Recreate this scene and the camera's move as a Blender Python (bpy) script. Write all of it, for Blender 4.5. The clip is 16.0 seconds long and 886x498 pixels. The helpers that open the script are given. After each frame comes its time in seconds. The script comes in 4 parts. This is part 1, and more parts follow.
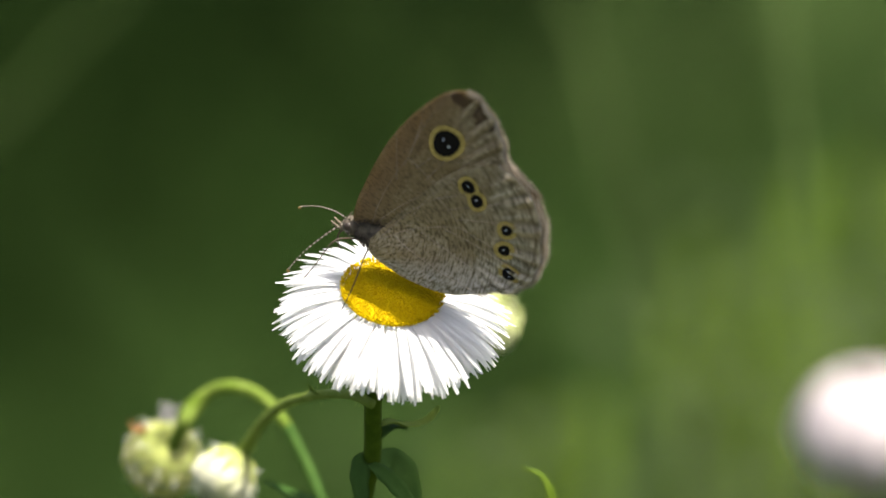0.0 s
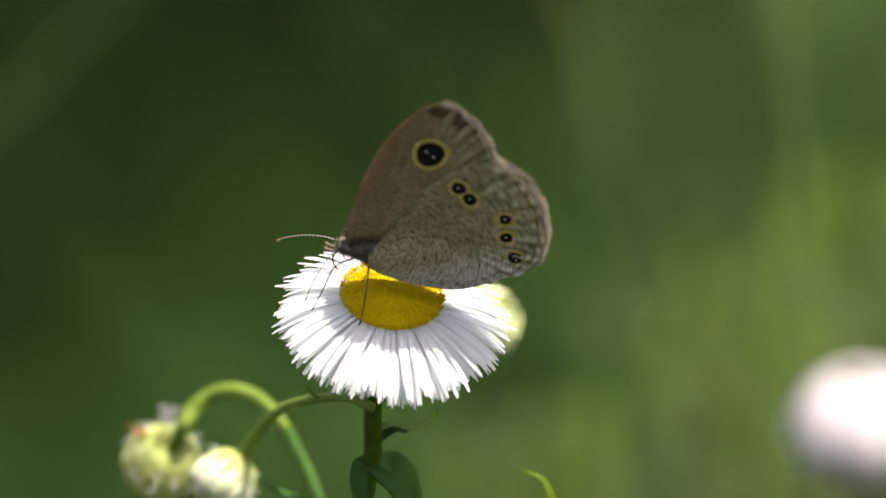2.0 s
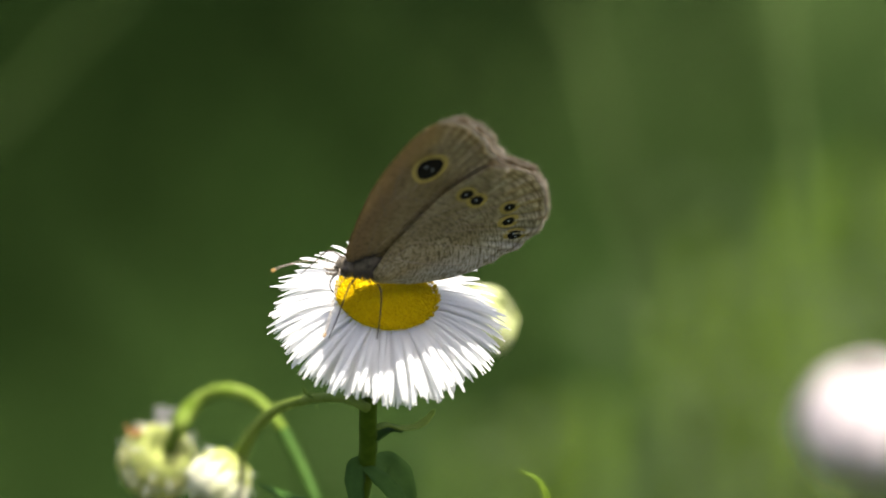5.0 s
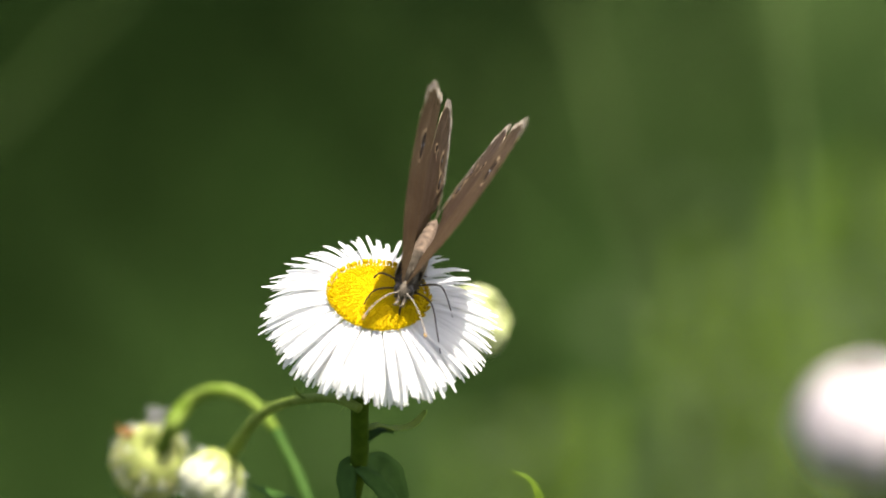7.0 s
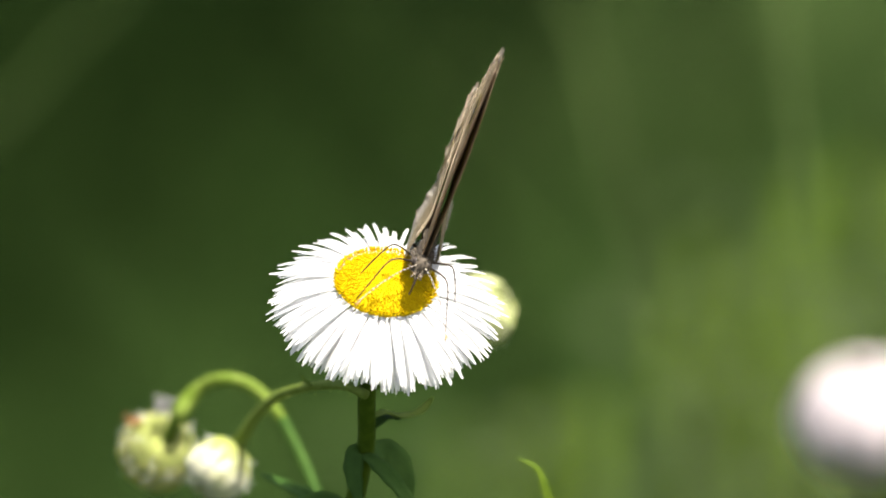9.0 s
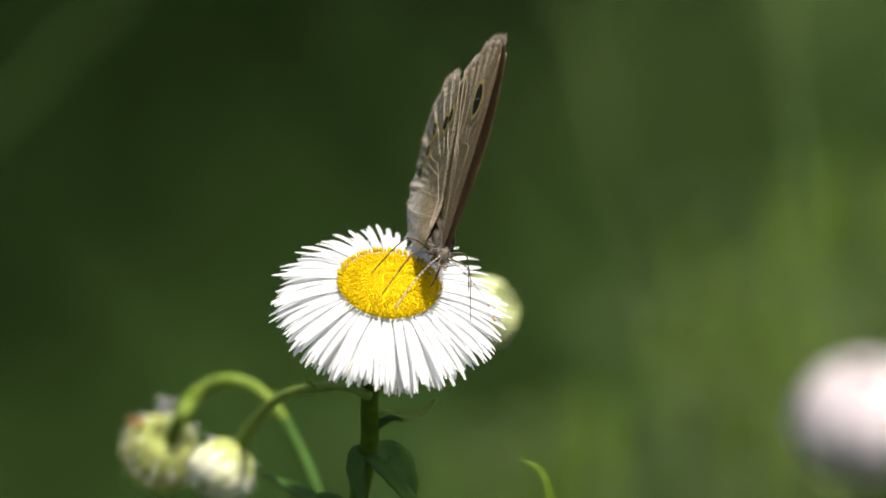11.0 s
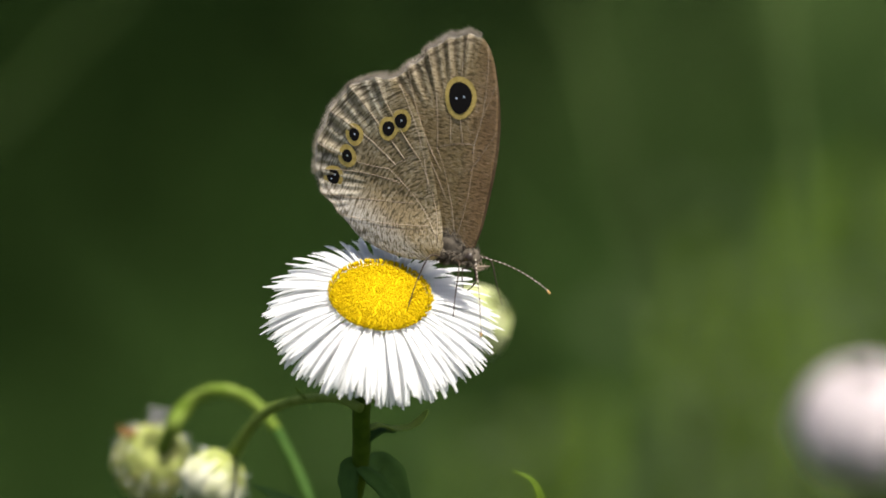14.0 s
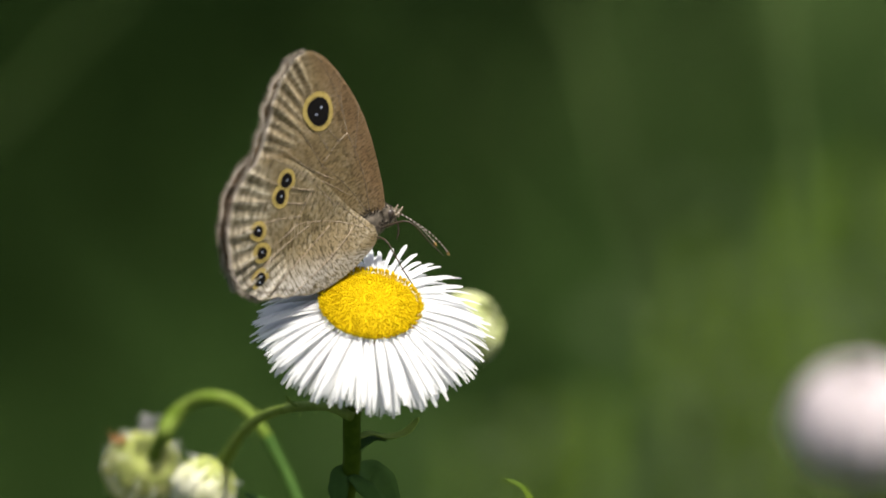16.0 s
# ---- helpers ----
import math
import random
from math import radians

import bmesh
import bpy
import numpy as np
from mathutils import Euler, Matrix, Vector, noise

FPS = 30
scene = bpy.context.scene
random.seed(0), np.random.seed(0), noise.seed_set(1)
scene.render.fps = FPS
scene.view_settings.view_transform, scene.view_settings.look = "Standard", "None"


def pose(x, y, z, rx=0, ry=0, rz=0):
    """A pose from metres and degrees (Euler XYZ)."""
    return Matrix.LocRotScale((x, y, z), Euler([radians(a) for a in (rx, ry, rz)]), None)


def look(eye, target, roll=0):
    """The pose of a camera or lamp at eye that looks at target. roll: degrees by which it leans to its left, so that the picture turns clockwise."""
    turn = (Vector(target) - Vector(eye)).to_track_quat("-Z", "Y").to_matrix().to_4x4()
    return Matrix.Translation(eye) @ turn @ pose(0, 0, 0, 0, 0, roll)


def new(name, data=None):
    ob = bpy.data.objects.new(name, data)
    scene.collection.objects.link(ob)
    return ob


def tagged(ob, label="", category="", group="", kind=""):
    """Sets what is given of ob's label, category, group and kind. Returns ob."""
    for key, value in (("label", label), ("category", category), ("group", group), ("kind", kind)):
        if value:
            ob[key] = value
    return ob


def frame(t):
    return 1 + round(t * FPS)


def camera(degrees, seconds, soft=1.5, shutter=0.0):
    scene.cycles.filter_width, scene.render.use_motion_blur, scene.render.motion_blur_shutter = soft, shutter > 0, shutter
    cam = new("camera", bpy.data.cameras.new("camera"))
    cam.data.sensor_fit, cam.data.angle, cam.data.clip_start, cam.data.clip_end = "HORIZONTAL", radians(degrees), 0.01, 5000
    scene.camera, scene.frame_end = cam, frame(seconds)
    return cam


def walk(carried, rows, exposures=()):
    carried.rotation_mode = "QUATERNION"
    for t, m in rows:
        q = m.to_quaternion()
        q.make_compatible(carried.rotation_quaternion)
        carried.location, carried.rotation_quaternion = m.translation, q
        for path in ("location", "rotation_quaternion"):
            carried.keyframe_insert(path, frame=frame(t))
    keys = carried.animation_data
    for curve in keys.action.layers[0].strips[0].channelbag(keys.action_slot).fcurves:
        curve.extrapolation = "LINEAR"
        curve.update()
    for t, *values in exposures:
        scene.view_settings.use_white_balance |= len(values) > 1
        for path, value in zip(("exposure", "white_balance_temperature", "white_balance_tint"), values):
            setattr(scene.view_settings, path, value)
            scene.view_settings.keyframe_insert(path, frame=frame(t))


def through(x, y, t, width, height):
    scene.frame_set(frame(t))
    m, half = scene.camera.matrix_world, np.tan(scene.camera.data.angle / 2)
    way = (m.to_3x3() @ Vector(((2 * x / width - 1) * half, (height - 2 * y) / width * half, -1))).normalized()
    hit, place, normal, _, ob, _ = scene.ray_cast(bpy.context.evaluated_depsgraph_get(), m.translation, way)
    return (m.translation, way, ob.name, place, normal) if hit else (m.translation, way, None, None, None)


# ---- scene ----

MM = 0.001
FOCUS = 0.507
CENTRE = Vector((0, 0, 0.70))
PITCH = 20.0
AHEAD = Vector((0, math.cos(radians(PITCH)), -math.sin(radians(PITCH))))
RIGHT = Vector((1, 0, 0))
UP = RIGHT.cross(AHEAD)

# ---- camera: on a tripod, long lens, wide open ----
cam = camera(8.0, 16.0, soft=1.7)
EYE = CENTRE - AHEAD * FOCUS
cam.data.dof.use_dof = True
cam.data.dof.focus_distance = FOCUS
cam.data.dof.aperture_fstop = 20.0
STAND = look(EYE, CENTRE)
walk(cam, [(0.0, STAND), (16.0, STAND)], [(0.0, 1.41, 6650, 10), (2.0, 1.42, 6650, 10), (3.5, 1.49, 6650, 10), (8.9, 1.49, 6650, 10), (11.3, 0.96, 6530, 10), (13.5, 0.88, 6510, 10), (14.5, 0.82, 6500, 10), (16.0, 0.80, 6500, 10)])

# ---- daylight: high sun a little to the side ----
SUN = Vector((0.235, -0.13, 0.90)).normalized()
world = bpy.data.worlds.new("sky")
scene.world = world
world.use_nodes = True
wn = world.node_tree
sky = wn.nodes.new("ShaderNodeTexSky")
sky.sky_type = "NISHITA"
sky.sun_disc = False
sky.air_density, sky.dust_density, sky.ozone_density = 0.8, 5.0, 0.4
sky.sun_elevation = math.asin(SUN.z)
sky.sun_rotation = math.atan2(SUN.x, SUN.y)
back = wn.nodes["Background"]
back.inputs["Strength"].default_value = 0.105
wn.links.new(sky.outputs[0], back.inputs["Color"])
sun_data = bpy.data.lights.new("sun", "SUN")
sun_data.energy, sun_data.angle, sun_data.color = 4.6, radians(0.53), (1.0, 0.95, 0.86)
sun = new("sun", sun_data)
sun.matrix_world = look(SUN * 10, (0, 0, 0))


# ---- materials ----
def material(name, base=(0.5, 0.5, 0.5), rough=0.6, spec=0.3):
    m = bpy.data.materials.new(name)
    m.use_nodes = True
    b = m.node_tree.nodes["Principled BSDF"]
    b.inputs["Base Color"].default_value = (*base, 1)
    b.inputs["Roughness"].default_value = rough
    b.inputs["Specular IOR Level"].default_value = spec
    return m, m.node_tree, b


def ramp(nt, stops, source):
    r = nt.nodes.new("ShaderNodeValToRGB")
    els = r.color_ramp.elements
    while len(els) < len(stops):
        els.new(0.5)
    for e, (p, c) in zip(els, stops):
        e.position, e.color = p, (*c, 1)
    nt.links.new(source, r.inputs["Fac"])
    return r


def coords(nt, scale, kind="Object", rotate=0.0):
    tc = nt.nodes.new("ShaderNodeTexCoord")
    mp = nt.nodes.new("ShaderNodeMapping")
    mp.inputs["Scale"].default_value = scale
    mp.inputs["Rotation"].default_value = (0, 0, rotate)
    nt.links.new(tc.outputs[kind], mp.inputs["Vector"])
    return mp.outputs["Vector"]


def noise_tex(nt, vec, scale, detail=4.0, rough=0.6, distort=0.0):
    n = nt.nodes.new("ShaderNodeTexNoise")
    n.inputs["Scale"].default_value = scale
    n.inputs["Detail"].default_value = detail
    n.inputs["Roughness"].default_value = rough
    n.inputs["Distortion"].default_value = distort
    nt.links.new(vec, n.inputs["Vector"])
    return n.outputs["Fac"]


def mix(nt, fac, a, b, mode="MIX"):
    n = nt.nodes.new("ShaderNodeMix")
    n.data_type, n.blend_type = "RGBA", mode
    for sock, v in (("Factor", fac), ("A", a), ("B", b)):
        s = [i for i in n.inputs if i.name == sock and i.type == ("VALUE" if sock == "Factor" else "RGBA")][0]
        if isinstance(v, bpy.types.NodeSocket):
            nt.links.new(v, s)
        elif sock == "Factor":
            s.default_value = v
        else:
            s.default_value = (*v, 1)
    return [o for o in n.outputs if o.type == "RGBA"][0]


def calc(nt, op, a, b=0.0, clamp=False):
    n = nt.nodes.new("ShaderNodeMath")
    n.operation, n.use_clamp = op, clamp
    for i, v in enumerate((a, b)):
        if isinstance(v, bpy.types.NodeSocket):
            nt.links.new(v, n.inputs[i])
        else:
            n.inputs[i].default_value = v
    return n.outputs[0]


def bump(nt, b, height, strength, distance):
    n = nt.nodes.new("ShaderNodeBump")
    n.inputs["Strength"].default_value = strength
    n.inputs["Distance"].default_value = distance
    nt.links.new(height, n.inputs["Height"])
    nt.links.new(n.outputs["Normal"], b.inputs["Normal"])


def see_through(nt, b, colour, share):
    """Light shining through a thin leaf, petal or wing."""
    out = [n for n in nt.nodes if n.type == "OUTPUT_MATERIAL"][0]
    tr = nt.nodes.new("ShaderNodeBsdfTranslucent")
    if isinstance(colour, bpy.types.NodeSocket):
        nt.links.new(colour, tr.inputs["Color"])
    else:
        tr.inputs["Color"].default_value = (*colour, 1)
    ms = nt.nodes.new("ShaderNodeMixShader")
    ms.inputs["Fac"].default_value = share
    nt.links.new(b.outputs[0], ms.inputs[1])
    nt.links.new(tr.outputs[0], ms.inputs[2])
    nt.links.new(ms.outputs[0], out.inputs["Surface"])


def green_material(name, dark, light, scale, share=0.25, rough=0.5, through=None):
    m, nt, b = material(name, light, rough, 0.06)
    v = coords(nt, (1, 1, 1))
    f = noise_tex(nt, v, scale)
    info = nt.nodes.new("ShaderNodeObjectInfo")
    f = calc(nt, "ADD", calc(nt, "MULTIPLY", f, 0.8), calc(nt, "MULTIPLY", info.outputs["Random"], 0.2))
    r = ramp(nt, [(0.3, dark), (0.7, light)], f)
    nt.links.new(r.outputs[0], b.inputs["Base Color"])
    bump(nt, b, noise_tex(nt, v, scale * 6), 0.3, 0.0001)
    see_through(nt, b, r.outputs[0] if through is None else through, share)
    return m


def island_green(name, dark, light, share=0.3):
    m, nt, b = material(name, light, 0.8, 0.03)
    geo = nt.nodes.new("ShaderNodeNewGeometry")
    n = noise_tex(nt, coords(nt, (1, 1, 1)), 9.0, 3.0)
    f = calc(nt, "ADD", calc(nt, "MULTIPLY", geo.outputs["Random Per Island"], 0.5), calc(nt, "MULTIPLY", n, 0.5))
    r = ramp(nt, [(0.2, dark), (0.8, light)], f)
    nt.links.new(r.outputs[0], b.inputs["Base Color"])
    see_through(nt, b, r.outputs[0], share)
    return m


STEM = green_material("stem_green", (0.046, 0.086, 0.006), (0.092, 0.142, 0.013), 900, 0.2, 0.6)
PALE_STEM = green_material("pale_stem", (0.11, 0.17, 0.020), (0.22, 0.285, 0.066), 700, 0.25, 0.6)
LEAF = green_material("leaf_green", (0.030, 0.074, 0.014), (0.068, 0.135, 0.026), 500, 0.3, 0.6)
BRACT = green_material("bract_green", (0.42, 0.50, 0.10), (0.62, 0.66, 0.26), 1200, 0.6)
GRASS = island_green("grass_blades", (0.0276, 0.0492, 0.0131), (0.0584, 0.0868, 0.0261))
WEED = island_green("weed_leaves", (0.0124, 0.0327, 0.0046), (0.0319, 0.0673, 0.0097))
# darkest grass copy: shade over the meadow's left is put into the colour
SHADE_TONED = island_green("shade_toned_blades", (0.0058, 0.0167, 0.0039), (0.0141, 0.0299, 0.0070))
LUSH = island_green("lush_grass_blades", (0.0248, 0.0580, 0.0119), (0.0560, 0.0995, 0.0246))
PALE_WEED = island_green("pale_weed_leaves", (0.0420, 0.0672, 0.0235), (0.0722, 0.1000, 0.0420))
# lightest grass copy: sunlight on the meadow's right is put into the colour
SUN_TONED = island_green("sun_toned_blades", (0.0800, 0.1384, 0.0383), (0.1551, 0.2252, 0.0767))
STRAW = green_material("straw_stem", (0.07, 0.115, 0.03), (0.13, 0.18, 0.06), 60)

RAY, nt, b = material("ray_white", (0.86, 0.86, 0.88), 0.55, 0.25)
v = coords(nt, (1, 1, 1))
r = ramp(nt, [(0.3, (0.61, 0.62, 0.62)), (0.7, (0.69, 0.69, 0.69))], noise_tex(nt, v, 700))
nt.links.new(r.outputs[0], b.inputs["Base Color"])
bump(nt, b, noise_tex(nt, coords(nt, (300, 5000, 1000)), 1.0, 2.0), 0.1, 0.00003)
see_through(nt, b, (0.88, 0.89, 0.89), 0.52)

PALE_RAY, nt, b = material("blush_ray", (0.82, 0.78, 0.80), 0.6)
r = ramp(nt, [(0.3, (0.76, 0.73, 0.73)), (0.7, (0.83, 0.80, 0.80))], noise_tex(nt, coords(nt, (1, 1, 1)), 300))
nt.links.new(r.outputs[0], b.inputs["Base Color"])
see_through(nt, b, (0.90, 0.86, 0.87), 0.75)

YOUNG = green_material("yellow_green_ray", (0.66, 0.69, 0.17), (0.88, 0.86, 0.50), 1100, 0.65)
CREAM, nt, b = material("young_ray", (0.75, 0.75, 0.55), 0.6)
r = ramp(nt, [(0.3, (0.50, 0.53, 0.22)), (0.7, (0.80, 0.78, 0.62))], noise_tex(nt, coords(nt, (1, 1, 1)), 400))
nt.links.new(r.outputs[0], b.inputs["Base Color"])
see_through(nt, b, (0.62, 0.66, 0.36), 0.3)
HALF_OPEN = green_material("pale_green_ray", (0.36, 0.42, 0.12), (0.66, 0.68, 0.42), 900, 0.3)

DISC, nt, b = material("disc_yellow", (0.80, 0.52, 0.01), 0.7, 0.05)
geo = nt.nodes.new("ShaderNodeNewGeometry")
f = calc(nt, "ADD", calc(nt, "MULTIPLY", geo.outputs["Random Per Island"], 0.5), calc(nt, "MULTIPLY", noise_tex(nt, coords(nt, (1, 1, 1)), 900), 0.5))
r = ramp(nt, [(0.2, (0.38, 0.25, 0.001)), (0.8, (0.52, 0.375, 0.002))], f)
nt.links.new(r.outputs[0], b.inputs["Base Color"])

RUST, nt, b = material("withered_rust", (0.36, 0.15, 0.05), 0.9)
r = ramp(nt, [(0.3, (0.22, 0.09, 0.03)), (0.7, (0.46, 0.22, 0.08))], noise_tex(nt, coords(nt, (1, 1, 1)), 1500))
nt.links.new(r.outputs[0], b.inputs["Base Color"])
BRISTLE, nt, b = material("pale_bristle", (0.72, 0.74, 0.66), 0.6)
see_through(nt, b, (0.72, 0.74, 0.66), 0.4)

GREY_TUFT, nt, b = material("withered_grey", (0.38, 0.40, 0.42), 0.9)
r = ramp(nt, [(0.3, (0.12, 0.12, 0.11)), (0.7, (0.34, 0.34, 0.33))], noise_tex(nt, coords(nt, (1, 1, 1)), 1500))
nt.links.new(r.outputs[0], b.inputs["Base Color"])

SOIL, nt, b = material("meadow_soil", (0.06, 0.06, 0.03), 0.95)
v = coords(nt, (1, 1, 1))
r = ramp(nt, [(0.3, (0.03, 0.035, 0.012)), (0.55, (0.06, 0.08, 0.025)), (0.75, (0.10, 0.10, 0.045))], noise_tex(nt, v, 3.0, 8.0))
nt.links.new(r.outputs[0], b.inputs["Base Color"])
bump(nt, b, noise_tex(nt, v, 60.0, 6.0), 0.6, 0.02)


def wing_material(name, dark, mid, pale, line, fringe, stretch, share, dashes, cloud, ridge_sheen, crease_shade, gold, warm=0.0, silver=0.0, gloss=0.08, glow=(0.42, 0.36, 0.12)):
    """Scaled wing: short dark ripples, streaks along veins and folds with sheen and shade painted in, a dark line
    inside the margin and a pale rim.
    """
    m, nt, b = material(name, mid, 0.5, gloss)
    uv = nt.nodes.new("ShaderNodeUVMap")
    uv.uv_map = "margin"
    sp = nt.nodes.new("ShaderNodeSeparateXYZ")
    nt.links.new(uv.outputs[0], sp.inputs[0])
    dist, outer = sp.outputs[0], sp.outputs[1]
    rip = nt.nodes.new("ShaderNodeUVMap")
    rip.uv_map = "ripple"
    mp = nt.nodes.new("ShaderNodeMapping")
    mp.inputs["Scale"].default_value = stretch
    nt.links.new(rip.outputs[0], mp.inputs["Vector"])
    own = coords(nt, (1, 1, 1))
    f = noise_tex(nt, mp.outputs[0], 1.0, 2.0, 0.55, 0.6)
    patches = noise_tex(nt, own, 330.0, 3.0)
    scales = noise_tex(nt, own, 5200.0, 2.0)
    # broad clouds of tone, then single scales
    tone = calc(nt, "ADD", calc(nt, "MULTIPLY", patches, cloud), calc(nt, "MULTIPLY", scales, 0.45))
    tone = calc(nt, "SUBTRACT", tone, (cloud + 0.45) * 0.5 - 0.5)
    r = ramp(nt, [(0.30, [0.55 * a + 0.45 * d for a, d in zip(mid, dark)]), (0.5, mid), (0.72, [0.6 * a + 0.4 * p for a, p in zip(mid, pale)])], tone)
    col = r.outputs[0]
    # paler towards the margin, partly sheen of raking sun put into the colour
    near = calc(nt, "MULTIPLY", calc(nt, "SUBTRACT", 1.0, calc(nt, "DIVIDE", dist, 4.8), True), outer)
    col = mix(nt, calc(nt, "MULTIPLY", near, ridge_sheen * 0.75), col, pale)
    # golden scales strewn over the disc of the wing
    flecks = calc(nt, "MULTIPLY", calc(nt, "MULTIPLY", calc(nt, "SUBTRACT", noise_tex(nt, own, 3300.0, 2.0), 0.55), 9.0, True), calc(nt, "MULTIPLY", calc(nt, "SUBTRACT", patches, 0.35), 3.0, True))
    col = mix(nt, calc(nt, "MULTIPLY", flecks, gold), col, pale)
    way = nt.nodes.new("ShaderNodeSeparateXYZ")
    nt.links.new(rip.outputs[0], way.inputs[0])
    if warm:
        # reddish along the leading edge
        lead = calc(nt, "MULTIPLY", calc(nt, "SUBTRACT", way.outputs[0], 0.3), 0.5, True)
        col = mix(nt, calc(nt, "MULTIPLY", lead, warm), col, (0.26, 0.135, 0.066))
    if silver:
        # silvery towards the abdomen
        inner = calc(nt, "MULTIPLY", calc(nt, "SUBTRACT", 3.4, way.outputs[0]), 0.5, True)
        col = mix(nt, calc(nt, "MULTIPLY", inner, silver), col, (0.58, 0.57, 0.54))
    # pale along each vein and fold, dark wedges between: partly painted sheen and shade
    fold = nt.nodes.new("ShaderNodeUVMap")
    fold.uv_map = "fold"
    fs = nt.nodes.new("ShaderNodeSeparateXYZ")
    nt.links.new(fold.outputs[0], fs.inputs[0])
    wander = calc(nt, "MULTIPLY", calc(nt, "SUBTRACT", noise_tex(nt, own, 420.0, 2.0), 0.5), 0.16)
    turn = calc(nt, "ADD", fs.outputs[0], wander)
    wave = calc(nt, "COSINE", calc(nt, "MULTIPLY", turn, 4 * math.pi))
    patchy = calc(nt, "ADD", calc(nt, "MULTIPLY", noise_tex(nt, own, 700.0, 2.0), 1.6), 0.1, True)
    on_vein = calc(nt, "MULTIPLY", calc(nt, "MULTIPLY", calc(nt, "SUBTRACT", wave, 0.5), 3.2, True), fs.outputs[1])
    # the wedges widen towards the margin
    wide = calc(nt, "SUBTRACT", 0.93, calc(nt, "MULTIPLY", calc(nt, "SUBTRACT", 1.0, calc(nt, "DIVIDE", dist, 3.4), True), 0.6))
    in_fold = calc(nt, "MULTIPLY", calc(nt, "MULTIPLY", calc(nt, "SUBTRACT", calc(nt, "MULTIPLY", wave, -1.0), wide), 3.0, True), fs.outputs[1])
    col = mix(nt, calc(nt, "MULTIPLY", calc(nt, "MULTIPLY", on_vein, patchy), ridge_sheen), col, pale)
    # short dark ripples across the wing
    dash = calc(nt, "MULTIPLY", calc(nt, "SUBTRACT", 0.52, f), 9.0, True)
    col = mix(nt, calc(nt, "MULTIPLY", dash, dashes), col, dark)
    col = mix(nt, calc(nt, "MULTIPLY", calc(nt, "MULTIPLY", in_fold, patchy), crease_shade), col, line)
    wob = calc(nt, "MULTIPLY", calc(nt, "SUBTRACT", noise_tex(nt, own, 700.0, 2.0), 0.5), 0.5)
    d = calc(nt, "ADD", dist, wob)
    band = calc(nt, "SUBTRACT", 1.0, calc(nt, "MULTIPLY", calc(nt, "ABSOLUTE", calc(nt, "SUBTRACT", d, 0.55)), 6.0), True)
    band2 = calc(nt, "SUBTRACT", 1.0, calc(nt, "MULTIPLY", calc(nt, "ABSOLUTE", calc(nt, "SUBTRACT", d, 1.15)), 5.0), True)
    both = calc(nt, "MAXIMUM", calc(nt, "MULTIPLY", band, 0.9), calc(nt, "MULTIPLY", band2, 0.35))
    col = mix(nt, calc(nt, "MULTIPLY", both, outer), col, line)
    rim = calc(nt, "MULTIPLY", calc(nt, "LESS_THAN", d, 0.18), outer)
    col = mix(nt, rim, col, fringe)
    nt.links.new(col, b.inputs["Base Color"])
    relief = calc(nt, "ADD", calc(nt, "MULTIPLY", f, 0.7), calc(nt, "MULTIPLY", scales, 0.4))
    relief = calc(nt, "ADD", relief, calc(nt, "MULTIPLY", calc(nt, "MULTIPLY", wave, fs.outputs[1]), 0.35))
    bump(nt, b, relief, 0.8, 0.00013)
    see_through(nt, b, mix(nt, 0.4, col, glow), share)
    return m


UNDER_FORE = wing_material("forewing_underside", (0.046, 0.031, 0.009), (0.306, 0.222, 0.107), (0.76, 0.66, 0.46), (0.050, 0.032, 0.020), (0.50, 0.44, 0.34), (2.0, 6.6, 1), 0.42, 0.78, 0.5, 0.45, 0.42, 0.3, warm=0.55, gloss=0.5, glow=(0.85, 0.68, 0.27))
UNDER_HIND = wing_material("hindwing_underside", (0.036, 0.027, 0.009), (0.328, 0.252, 0.133), (0.84, 0.77, 0.60), (0.050, 0.032, 0.020), (0.50, 0.44, 0.34), (1.8, 6.2, 1), 0.36, 0.85, 0.6, 0.55, 0.45, 0.35, silver=0.65, gloss=0.55, glow=(0.80, 0.68, 0.26))
UPPER = wing_material("wing_upperside", (0.035, 0.024, 0.014), (0.104, 0.068, 0.044), (0.31, 0.228, 0.138), (0.026, 0.017, 0.012), (0.56, 0.50, 0.41), (3.0, 5.0, 1), 0.32, 0.12, 0.6, 0.12, 0.5, 0.9)
UPPER_HIND = wing_material("hindwing_upperside", (0.032, 0.022, 0.016), (0.088, 0.058, 0.043), (0.20, 0.148, 0.112), (0.026, 0.017, 0.012), (0.56, 0.50, 0.41), (2.2, 6.0, 1), 0.32, 0.12, 0.6, 0.25, 0.55, 0.35)
VEIN, nt, b = material("wing_vein", (0.36, 0.29, 0.20), 0.6)
r = ramp(nt, [(0.3, (0.18, 0.13, 0.08)), (0.7, (0.38, 0.31, 0.22))], noise_tex(nt, coords(nt, (1, 1, 1)), 500))
nt.links.new(r.outputs[0], b.inputs["Base Color"])
FRINGE, nt, b = material("fringe_hair", (0.40, 0.34, 0.25), 0.7)
r = ramp(nt, [(0.35, (0.30, 0.25, 0.19)), (0.65, (0.56, 0.50, 0.42))], noise_tex(nt, coords(nt, (1, 1, 1)), 600))
nt.links.new(r.outputs[0], b.inputs["Base Color"])
see_through(nt, b, r.outputs[0], 0.4)
OCHRE, nt, b = material("eyespot_ochre", (0.52, 0.37, 0.13), 0.7)
r = ramp(nt, [(0.3, (0.25, 0.185, 0.045)), (0.7, (0.42, 0.315, 0.095))], noise_tex(nt, coords(nt, (1, 1, 1)), 2500))
